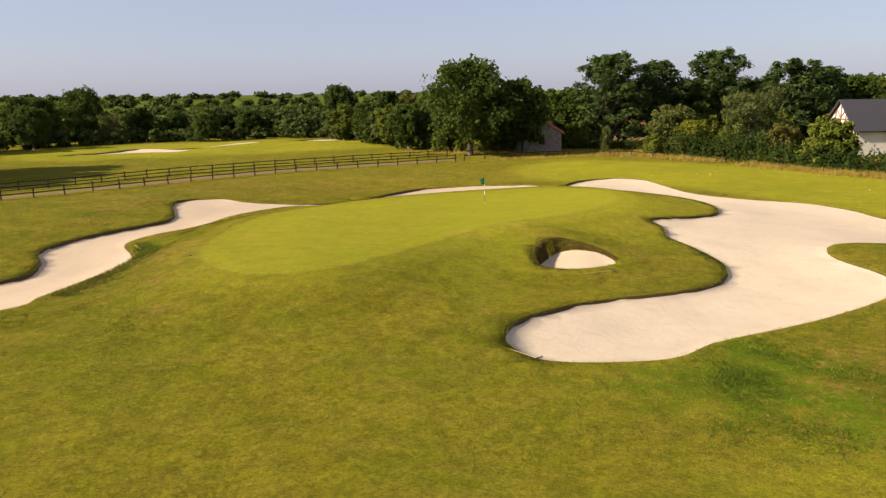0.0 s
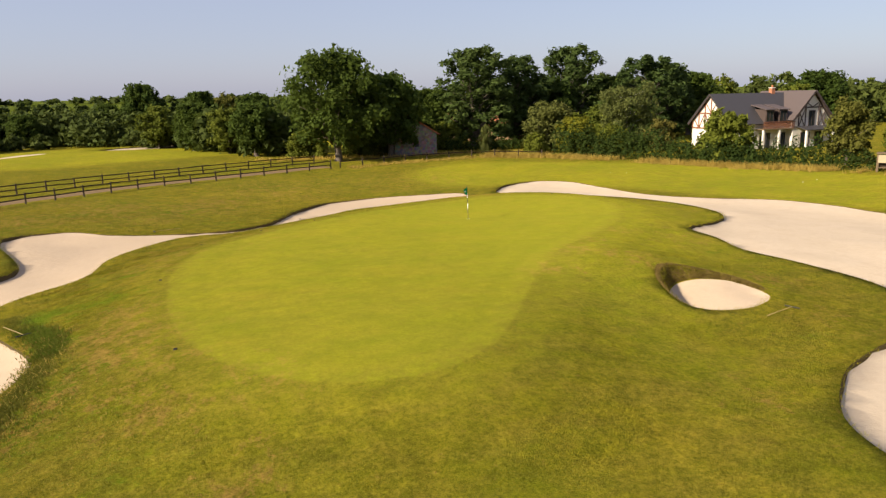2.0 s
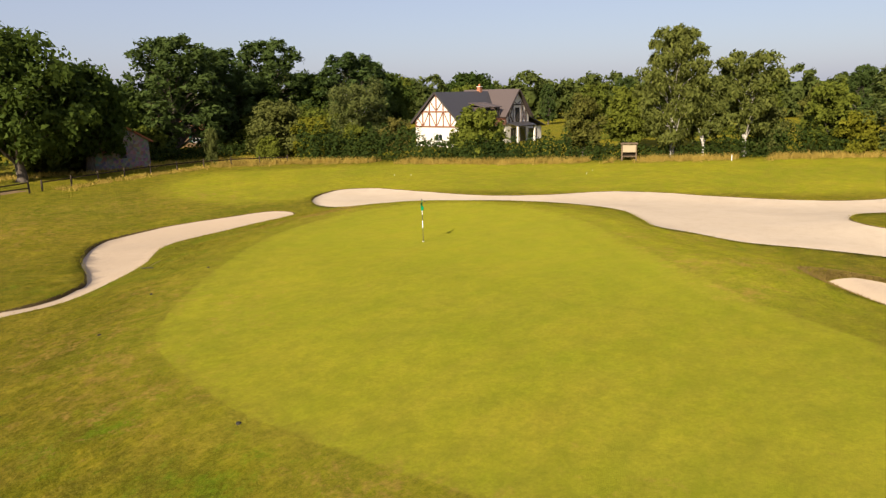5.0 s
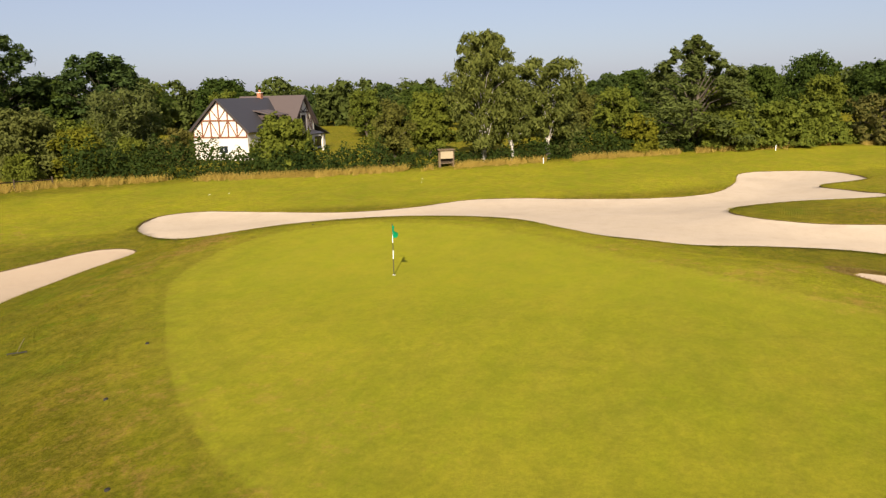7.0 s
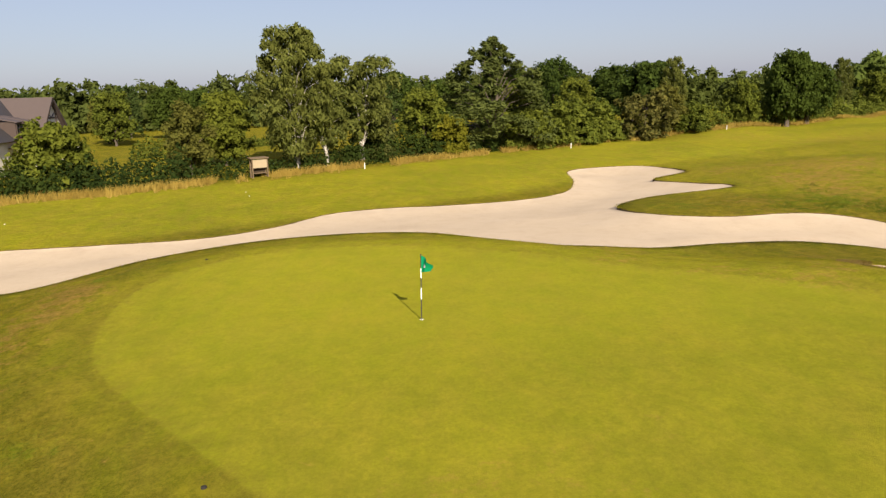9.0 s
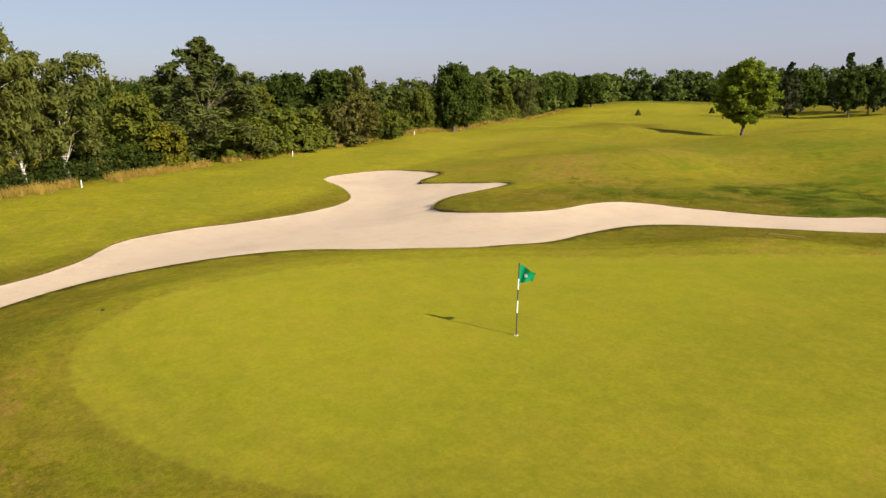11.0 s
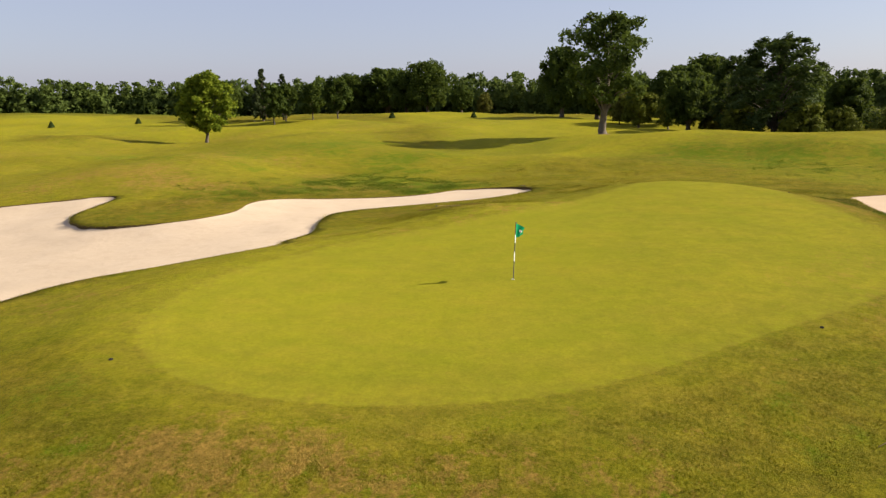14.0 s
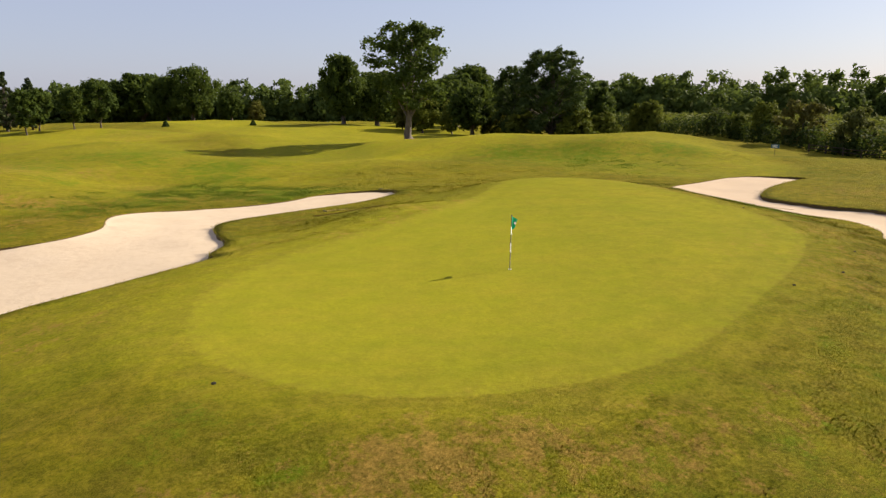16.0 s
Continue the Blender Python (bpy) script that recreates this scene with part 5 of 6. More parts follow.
BANK = [(-20.6, 48.2), (-19.4, 45.6), (-18.2, 43.4), (-17.7, 41.0), (-17.9, 38.4), (-18.3, 36.0), (-18.7, 33.6)]
blades("bank_grass", along(BANK, 15000, 0.30, 61), 0.04, 0.15, 0.016, RANK, "rank uncut grass on the bunker bank", "grass", 62, 0.8)
blades("bank_grass", along(BANK[1:4], 4000, 0.22, 63), 0.05, 0.16, 0.022, CLOVER, "dark green weeds on the bunker bank", "grass", 64, 0.8)
blades("dry_grass", along(BANK[2:], 700, 0.30, 65), 0.06, 0.18, 0.014, STRAW, "dry stalks on the bunker bank", "grass", 66, 0.9)


def lip_tufts():
    rng = np.random.default_rng(41)
    spots = []
    for poly, lip in BUNKERS[:3]:
        per = np.hypot(*(np.roll(poly, -1, 0) - poly).T)
        for a, b, w in zip(poly, np.roll(poly, -1, 0), per):
            k = int(w * (90 if poly is POT_BUNKER else 55))
            spots.append(a + (b - a) * rng.random((k, 1)) + rng.normal(0, 1, (k, 2)) * np.array([0.10, 0.10]))
    return np.vstack(spots)


def sward(n):
    """Standing blades of the longer grass round green and bunkers, coloured like the turf they grow from."""
    rng = np.random.default_rng(43)
    p = np.stack([rng.uniform(-30, 30, n), rng.uniform(9, 84, n)], 1)
    step = 0.3
    gx, gy = np.meshgrid(np.arange(-30, 30.4, step), np.arange(9, 84.4, step), indexing="ij")
    nodes = np.stack([gx.ravel(), gy.ravel()], 1)

    def reading(poly):
        """Signed distance read off a fine grid."""
        f = signed(poly, nodes).reshape(gx.shape)
        u, v = (p[:, 0] + 30) / step, (p[:, 1] - 9) / step
        i, j = u.astype(int), v.astype(int)
        u, v = u - i, v - j
        return (f[i, j] * (1 - u) + f[i + 1, j] * u) * (1 - v) + (f[i, j + 1] * (1 - u) + f[i + 1, j + 1] * u) * v
    dg = reading(GREEN_EDGE)
    thick = (1 - 0.72 * smooth((dg - 4) / 9)) * (1 - 0.75 * smooth((30 - p[:, 1]) / 10) * smooth((np.abs(p[:, 0] - 1) - 5) / 9))
    thick *= (1 - smooth((p[:, 0] - 9) / 6) * smooth((p[:, 1] - 31) / 7)) * (1 - smooth((-p[:, 0] - 18) / 6) * smooth((54 - p[:, 1]) / 6))
    ok = (dg > 0.25) & (rng.random(n) < thick)
    for poly, lip in BUNKERS[:3]:
        ok &= reading(poly) > 0.06
    p, dg = p[ok], dg[ok]
    clump = np.array([noise.noise((x * 1.3, y * 1.3, 7.0)) for x, y in p])
    keep = clump > -0.55 + 0.6 * rng.random(len(clump))
    p, dg, clump = p[keep], dg[keep], clump[keep]
    grow = (0.55 + 0.45 * smooth((dg - 0.5) / 5)) * (1.0 + 0.8 * clump)
    h = rng.uniform(0.03, 0.072, len(p)) * grow
    ob = blades("rough_grass", p, 1.0, 1.0, 0.0125, GRASS, "tufted unmown grass round the green and bunkers", "grass", 44, 0.8, h)
    fields = turf_fields(np.repeat(p, 3, 0), np.repeat(dg, 3))
    for key, vals in fields.items():
        at = ob.data.attributes.new(key, "FLOAT", "POINT")
        at.data.foreach_set("value", vals.astype(np.float32))


def face_tufts(n):
    """Ragged turf and roots on the high west and north face of the small bunker."""
    rng = np.random.default_rng(47)
    inner = floor_line(POT_BUNKER, 0.2)
    i = rng.integers(0, len(inner), n)
    j = (i + 1) % len(inner)
    t, u = rng.random((n, 1)), rng.uniform(-0.45, 0.95, (n, 1))
    rim, low = POT_BUNKER[i] * (1 - t) + POT_BUNKER[j] * t, inner[i] * (1 - t) + inner[j] * t
    keep = np.hypot(*(rim - low).T) > 0.115 + 0.12 * rng.random(n)
    p = (rim + (low - rim) * u)[keep]
    u = np.clip(u[keep][:, 0], 0, 1)
    fx, fy = low[keep].T
    foot = np.minimum(0.26 + 0.11 * np.maximum(0, (fx - 6.2) * 0.3 + (fy - 38.5) * 0.95) - 0.55 * (1 - smooth((fx - 4.8) / 3.2)), lie(low[keep]) - 0.12)
    rise = lie(p) * (1 - u) + foot * u
    m = len(p)
    out = np.empty((m, 3, 3))
    a, h = rng.uniform(0, math.tau, m), rng.uniform(0.05, 0.17, m)
    d = np.stack([np.cos(a), np.sin(a)], 1) * (0.024 * rng.uniform(0.6, 1.5, m))[:, None]
    out[:, 0, :2], out[:, 1, :2] = p - d, p + d
    out[:, 2, :2] = p + ((low - rim)[keep] * 0.35 + rng.normal(0, 0.3, (m, 2))) * h[:, None]
    out[:, 0, 2] = out[:, 1, 2] = rise
    out[:, 2, 2] = rise + h * rng.uniform(-0.3, 0.6, m)
    return tagged(quads("bunker_face_turf", out, TURF_FACE, per=3), "ragged brown turf face of the small bunker", "grass", kind="stuff")


face_tufts(30000)
blades("bunker_edge_grass", lip_tufts(), 0.02, 0.08, 0.010, TUFT, "rough grass hanging over the bunker edges", "grass", 42, 0.7)
sward(1150000)


def clover_spots(n):
    """Leafy patches where the rough stays green."""
    rng = np.random.default_rng(51)
    near = [s for s in LUSH if 12 < s[1] < 40 and abs(s[0]) < 30 and s[3] > 0.5]
    w = np.array([s[2] ** 2 * s[3] for s in near])
    pick = rng.choice(len(near), n // 9, p=w / w.sum())
    c = np.array([near[k][:2] for k in pick]) + rng.normal(0, 0.85, (n // 9, 2)) * np.array([near[k][2] for k in pick])[:, None]
    c = c[np.array([noise.noise((x * 0.7, y * 0.7, 9.0)) for x, y in c]) > rng.uniform(-0.5, 0.35, len(c))]
    ok = signed(GREEN_EDGE, c) > 3
    for poly, lip in BUNKERS[:3]:
        ok &= signed(poly, c) > 0.2
    c = np.repeat(c[ok], 9, 0)
    return c + rng.normal(0, 0.10, c.shape)


spots = clover_spots(170000)
blades("clover_patch", spots, 0.03, 0.09, 0.017, CLOVER, "dark green leafy clover patches in the rough", "clover", 52, 0.9)
blades("clover_flowers", spots[::60] + 0.05, 0.08, 0.12, 0.016, STRAW, "pale seed heads in the clover patches", "flowers", 53, 0.4)

# ---- things on the course ----
def flagstick(x, y):
    top = empty("flagstick", pose(x, y, level(x, y), 1.0, -2.0, 0))
    edges = [-0.18, 0.69, 1.05, 1.38, 1.70, 2.13]
    for k, (a, b) in enumerate(zip(edges, edges[1:])):
        bm = bmesh.new()
        tube(bm, [(0, 0, a), (0, 0, b)], [0.016, 0.016], 10)
        part("pole_band", bm, (BLACK, WHITE)[k % 2], top, ("black painted band", "white painted band")[k % 2])
    bm = bmesh.new()
    tube(bm, [(0, 0, 2.13), (0, 0, 2.15), (0, 0, 2.165)], [0.022, 0.022, 0.008], 10)
    part("finial", bm, BLACK, top)
    # a limp three-cornered cloth with folds
    bm = bmesh.new()
    nu, nv = 12, 10
    grid = []
    for side in (-1, 1):
        rows = []
        for i in range(nu + 1):
            u = i / nu
            row = []
            for j in range(nv + 1):
                v = j / nv
                drop = 0.24 * u ** 1.2
                half = 0.56 * (1 - 0.60 * u)
                fold = 0.085 * math.sin(7 * u + 2.2 * v) * u ** 0.7
                px, py = -0.75, -0.66
                r = 0.018 + 0.46 * u * (1 - 0.18 * v)
                row.append(bm.verts.new((px * r - py * fold + side * 0.003 * py, py * r + px * fold - side * 0.003 * px, 2.12 - drop - half * v)))
            rows.append(row)
        grid.append(rows)
        for i in range(nu):
            for j in range(nv):
                q = (rows[i][j], rows[i + 1][j], rows[i + 1][j + 1], rows[i][j + 1])
                bm.faces.new(q if side > 0 else q[::-1]).smooth = True
    flag = part("flag", bm, FLAG_GREEN, top, "green cloth flag with a white emblem")
    for side in (-1, 1):
        bm = bmesh.new()
        ring = []
        for k in range(14):
            a = k * math.tau / 14
            u, v = 0.46 + 0.12 * math.cos(a), 0.50 + 0.13 * math.sin(a)
            fold = 0.085 * math.sin(7 * u + 2.2 * v) * u ** 0.7 + side * 0.008
            r = 0.018 + 0.46 * u * (1 - 0.18 * v)
            ring.append(bm.verts.new((-0.75 * r + 0.66 * fold, -0.66 * r - 0.75 * fold, 2.12 - 0.24 * u ** 1.2 - 0.56 * (1 - 0.60 * u) * v)))
        bm.faces.new(ring if side < 0 else ring[::-1])
        part("emblem", bm, WHITE, flag, "white round emblem")
    return tagged(top, "black and white flagstick with a green flag in the hole", "flagstick")


def hole_cup(x, y):
    z = level(x, y)
    bm = bmesh.new()
    for r0, r1, z0, z1 in ((0.054, 0.062, 0.012, 0.012), (0.062, 0.062, 0.012, -0.1), (0.054, 0.054, -0.12, 0.012)):
        a = [bm.verts.new((math.cos(k * math.tau / 24) * r0, math.sin(k * math.tau / 24) * r0, z0)) for k in range(24)]
        b = [bm.verts.new((math.cos(k * math.tau / 24) * r1, math.sin(k * math.tau / 24) * r1, z1)) for k in range(24)]
        for k in range(24):
            bm.faces.new((a[k], a[(k + 1) % 24], b[(k + 1) % 24], b[k]))
    me = bpy.data.meshes.new("hole_cup")
    bm.to_mesh(me)
    bm.free()
    me.materials.append(WHITE)
    ob = new("hole_cup", me)
    ob.location = (x, y, z)
    return tagged(ob, "white rim of the hole in the green", "golf hole")


flagstick(3.47, 59.13)
hole_cup(3.47, 59.13)


def rake():
    top = empty("bunker_rake")
    bm = bmesh.new()
    tube(bm, [(0, 0, 0.05), (0.9, 0, 0.045), (1.75, 0, 0.03)], [0.012, 0.012, 0.011], 8)
    part("handle", bm, RAKE_WOOD, top, "pale wooden handle")
    head = bmesh.new()
    beam(head, (0, -0.3, 0.05), (0, 0.3, 0.05), 0.04, 0.03, 0.006)
    hd = part("head", head, BLACK, top)
    for k in range(9):
        bm = bmesh.new()
        tube(bm, [(0, -0.27 + 0.0675 * k, 0.05), (-0.02, -0.27 + 0.0675 * k, -0.03)], [0.008, 0.005], 5)
        part("tooth", bm, BLACK, hd)
    return tagged(top, "wooden bunker rake lying at the sand's edge", "rake", "bunker rakes")


RAKE = rake()
_rakes = [(3.3, 24.75, 0.30, 130), (18.9, 53.5, 0.0, 77), (9.0, 37.35, 0.35, 198), (-19.2, 44.6, 0.60, 125), (-6.0, 68.9, 0.0, 40), (-16.2, 69.0, 0.0, 20)]
RAKE.matrix_basis = pose(_rakes[0][0], _rakes[0][1], level(*_rakes[0][:2]) + 0.03, 0, 0, _rakes[0][3])
for x, y, z, turn in _rakes[1:]:
    copy_thing(RAKE, pose(x, y, level(x, y) + 0.05 - (0.35 if x == 18.9 else 0), 0, 0, turn))


def valve_lid():
    top = empty("irrigation_valve")
    bm = bmesh.new()
    tube(bm, [(0, 0, -0.05), (0, 0, 0.022), (0, 0, 0.03)], [0.06, 0.06, 0.05], 14)
    part("lid", bm, METAL, top)
    bm = bmesh.new()
    tube(bm, [(0, 0, 0.03), (0, 0, 0.038)], [0.03, 0.028], 10)
    part("sprinkler_cap", bm, METAL, top)
    return tagged(top, "dark round sprinkler lid sunk in the turf", "sprinkler", "sprinkler lids")


LID = valve_lid()
_lids = [(14.03, 68.35), (-5.8, 63.75), (-13.63, 37.72), (-9.4, 62.1), (-14.63, 48.56), (-13.0, 58.8)]
LID.matrix_basis = pose(*_lids[0], level(*_lids[0]))
for x, y in _lids[1:]:
    copy_thing(LID, pose(x, y, level(x, y)))


def stake():
    top = empty("boundary_stake")
    bm = bmesh.new()
    box(bm, -0.04, 0.04, -0.04, 0.04, -0.2, 0.66, 0.01)
    part("post", bm, WHITE, top)
    bm = bmesh.new()
    tube(bm, [(0, 0, 0.66), (0, 0, 0.71)], [0.04, 0.01], 4)
    part("pointed_cap", bm, WHITE, top)
    return tagged(top, "white wooden boundary stake in the grass", "stake", "boundary stakes")


STAKE = stake()
_stakes = [(58.2, 62.4), (72.1, 36.7), (88.5, 8.5), (-1.7, 139.0)]
STAKE.matrix_basis = pose(*_stakes[0], level(*_stakes[0]))
for x, y in _stakes[1:]:
    copy_thing(STAKE, pose(x, y, level(x, y), 2, 1, 10))


def tee_ball():
    bm = bmesh.new()
    bmesh.ops.create_icosphere(bm, subdivisions=2, radius=0.045)
    for v in bm.verts:
        v.co.z = v.co.z * 0.9 + 0.036
    me = bpy.data.meshes.new("range_ball")
    bm.to_mesh(me)
    bm.free()
    me.materials.append(WHITE)
    return tagged(new("range_ball", me), "small white ball marker lying on the fairway", "ball", "white ball markers")


BALL = tee_ball()
for k, (x, y) in enumerate(((30.9, 87.4), (32.1, 86.2), (42.8, 71.7), (45.2, 72.4))):
    if k == 0:
        BALL.matrix_basis = pose(x, y, level(x, y))
    else:
        copy_thing(BALL, pose(x, y, level(x, y)))


def topiary():
    rng = np.random.default_rng(9)
    top = empty("clipped_shrub")
    n = 1500
    f = rng.random(n) ** 1.4
    a = rng.uniform(0, math.tau, n)
    r = 1.05 * (1 - f) ** 0.75 * rng.uniform(0.8, 1.0, n)
    c = np.stack([np.cos(a) * r, np.sin(a) * r, 0.12 + f * 1.9], 1)
    quads("foliage", leaf_cards(rng, c, np.stack([np.cos(a), np.sin(a), 0.4 * np.ones(n)], 1), 0.14, 0.09, 0), LEAF_PINE, top, per=3)
    bm = bmesh.new()
    tube(bm, [(0, 0, -0.1), (0, 0, 1.6)], [0.08, 0.03], 7)
    part("stem", bm, BARK, top)
    return tagged(top, "small dark clipped conical shrub marking the fairway", "shrub", "clipped fairway shrubs")


TOPIARY = topiary()
_cones = [(33.0, -77.9), (15.4, -90.2), (113.6, -74.9), (91.8, -74.6)]
TOPIARY.matrix_basis = pose(*_cones[0], level(*_cones[0])) @ Matrix.Scale(0.72, 4)
for x, y in _cones[1:]:
    copy_thing(TOPIARY, pose(x, y, level(x, y), 0, 0, x))


def mulch_ring(x, y):
    """Bare earth heaped round the foot of a tree."""
    bm = bmesh.new()
    rings = []
    for r, h in ((1.25, -0.06), (1.0, 0.07), (0.62, 0.15), (0.3, 0.17)):
        rings.append([bm.verts.new((math.cos(a) * r * (1 + 0.12 * math.sin(3 * a + r)), math.sin(a) * r * (1 + 0.10 * math.cos(4 * a)), h)) for a in (k * math.tau / 20 for k in range(20))])
    for r0, r1 in zip(rings, rings[1:]):
        for k in range(20):
            bm.faces.new((r0[k], r0[(k + 1) % 20], r1[(k + 1) % 20], r1[k])).smooth = True
    bm.faces.new(rings[-1])
    me = bpy.data.meshes.new("mulch_ring")
    bm.to_mesh(me)
    bm.free()
    me.materials.append(TRACK)
    ob = new("mulch_ring", me)
    ob.location = (x, y, level(x, y))
    return tagged(ob, "brown bark mulch heaped round the lone oak", "mulch")


mulch_ring(-8.0, -20.6)


def kiosk(x, y):
    """A small wooden shelter for range baskets: two posts, a faded board, an open shelf."""
    top = empty("wooden_kiosk", pose(x, y, level(x, y), 0, 0, 122))
    for sx in (-0.78, 0.78):
        for sy in (-0.25, 0.3):
            bm = bmesh.new()
            box(bm, sx - 0.06, sx + 0.06, sy - 0.06, sy + 0.06, -0.2, 1.95 - 0.1 * (sy > 0), 0.01)
            part("leg", bm, WOOD, top)
    bm = bmesh.new()
    box(bm, -0.72, 0.72, 0.30, 0.34, 0.98, 1.8, 0.008)
    part("board", bm, plain("kiosk_board", (0.34, 0.27, 0.17), 0.75, vary=0.5, scale=5, bumps=0.2), top, "faded cream board")
    bm = bmesh.new()
    box(bm, -0.70, 0.70, -0.22, 0.24, 0.42, 0.48, 0.008)
    part("shelf", bm, WOOD, top)
    # dark sheet set in for the dark recess under the board
    bm = bmesh.new()
    box(bm, -0.70, 0.70, -0.24, -0.20, 0.48, 1.75, 0.005)
    part("dark_recess", bm, WOOD_DARK, top)
    bm = bmesh.new()
    box(bm, -0.95, 0.95, -0.45, 0.5, -0.03, 0.03, 0.008, pose(0, 0, 1.96, -6, 0, 0))
    part("roof", bm, WOOD, top, "plank roof")
    return tagged(top, "small wooden kiosk with a faded board beside the hedge", "kiosk")


kiosk(54.45, 72.75)


def course_sign(x, y):
    top = empty("course_sign", pose(x, y, level(x, y), 0, 0, -65))
    bm = bmesh.new()
    tube(bm, [(0, 0, -0.2), (0, 0, 1.0)], [0.035, 0.035], 8)
    part("post", bm, METAL, top)
    bm = bmesh.new()
    box(bm, -0.5, 0.5, -0.02, 0.02, 0.85, 1.3, 0.008)
    panel = part("panel", bm, SIGN_BLUE, top, "blue panel")
    bm = bmesh.new()
    for z, w in ((1.18, 0.34), (1.07, 0.26), (0.96, 0.30)):
        box(bm, -w, w, 0.021, 0.026, z - 0.03, z + 0.03)
    part("writing", bm, WHITE, panel, "white bars")
    return tagged(top, "blue course sign on a thin post", "sign")


course_sign(-47.1, 9.5)


# ---- track fences ----
def fence(name, path, rails, height, step, label):
    top = empty(name)
    line = spline(path, 10, False)
    seg = np.hypot(*np.diff(line, axis=0).T)
    run = np.concatenate([[0], np.cumsum(seg)])
    rng = random.Random(len(path))
    feet = []
    for s in np.arange(0, run[-1], step):
        i = min(int(np.searchsorted(run, s, side="right")) - 1, len(seg) - 1)
        p = line[i] + (line[i + 1] - line[i]) * (s - run[i]) / seg[i]
        feet.append((p[0], p[1], level(*p)))
    for k, (x, y, z) in enumerate(feet):
        bm = bmesh.new()
        tube(bm, [(0, 0, -0.3), (0, 0, height * 0.6), (0, 0, height + 0.06), (0, 0, height + 0.08)], [0.085, 0.08, 0.076, 0.05], 8)
        p = part("post", bm, WOOD_DARK, top)
        p.matrix_basis = pose(x, y, z + rng.uniform(-0.05, 0.03), rng.uniform(-3, 3), rng.uniform(-3, 3), rng.uniform(0, 90))
        if k:
            x0, y0, z0 = feet[k - 1]
            for h in rails:
                bm = bmesh.new()
                tube(bm, [(x0, y0, z0 + h + rng.uniform(-0.03, 0.03)), (x, y, z + h + rng.uniform(-0.03, 0.03))], [0.058, 0.054], 7)
                part("rail", bm, WOOD_DARK, top)
    return tagged(top, label, "fence")


fence("track_fence", NEAR_FENCE[:9], (0.92, 0.48), 1.02, 2.9, "weathered post and rail fence beside the dirt track")
fence("track_fence", FAR_FENCE, (0.92, 0.48), 1.02, 2.9, "weathered post and rail fence on the far side of the track")
fence("wire_fence", NEAR_FENCE[8:] + [(25, 107.6), (31, 104)], (0.75,), 0.95, 3.2, "old low fence of posts below the barn")
fence("rail_fence", [(-57.4, 3.0), (-58.4, 8), (-59.2, 13)], (0.95, 0.5), 1.05, 2.5, "short grey wooden rail fence at the hedge gap")


# ---- buildings ----
def solid(bm, outline, depth):
    """A wall from a flat outline given as 3D points, thickened along depth."""
    a = [bm.verts.new(p) for p in outline]
    b = [bm.verts.new(Vector(p) + Vector(depth)) for p in outline]
    bm.faces.new(a[::-1])
    bm.faces.new(b)
    for k in range(len(a)):
        bm.faces.new((a[k], a[(k + 1) % len(a)], b[(k + 1) % len(a)], b[k]))
    bmesh.ops.recalc_face_normals(bm, faces=bm.faces)


def window(parent, m, w, h, shutters=False, mat=WHITE):
    """A framed window in the wall's plane: x along the wall, y outwards."""
    bm = bmesh.new()
    for x0, x1, z0, z1 in ((-w / 2 - 0.07, -w / 2, -0.07, h + 0.07), (w / 2, w / 2 + 0.07, -0.07, h + 0.07), (-w / 2, w / 2, h, h + 0.07), (-w / 2, w / 2, -0.07, 0), (-0.025, 0.025, 0, h)):
        box(bm, x0, x1, -0.04, 0.06, z0, z1)
    bmesh.ops.transform(bm, matrix=m, verts=bm.verts)
    win = part("window", bm, mat, parent)
    bm = bmesh.new()
    box(bm, -w / 2, w / 2, -0.02, 0.025, 0, h)
    bmesh.ops.transform(bm, matrix=m, verts=bm.verts)
    part("pane", bm, GLASS, win)
    if shutters:
        for s in (-1, 1):
            bm = bmesh.new()
            box(bm, s * w * 0.78 - w * 0.24, s * w * 0.78 + w * 0.24, 0.02, 0.07, -0.02, h + 0.02, 0.01)
            bmesh.ops.transform(bm, matrix=m, verts=bm.verts)
            part("shutter", bm, SHUTTER, win, "green shutter")
    return win


def roof_slab(parent, corners, thick, mat, name="roof", label=""):
    bm = bmesh.new()
    c = [Vector(p) for p in corners]
    nrm = (c[1] - c[0]).cross(c[2] - c[0]).normalized()
    if nrm.z < 0:
        nrm = -nrm
    solid(bm, c, nrm * thick)
    return part(name, bm, mat, parent, label)


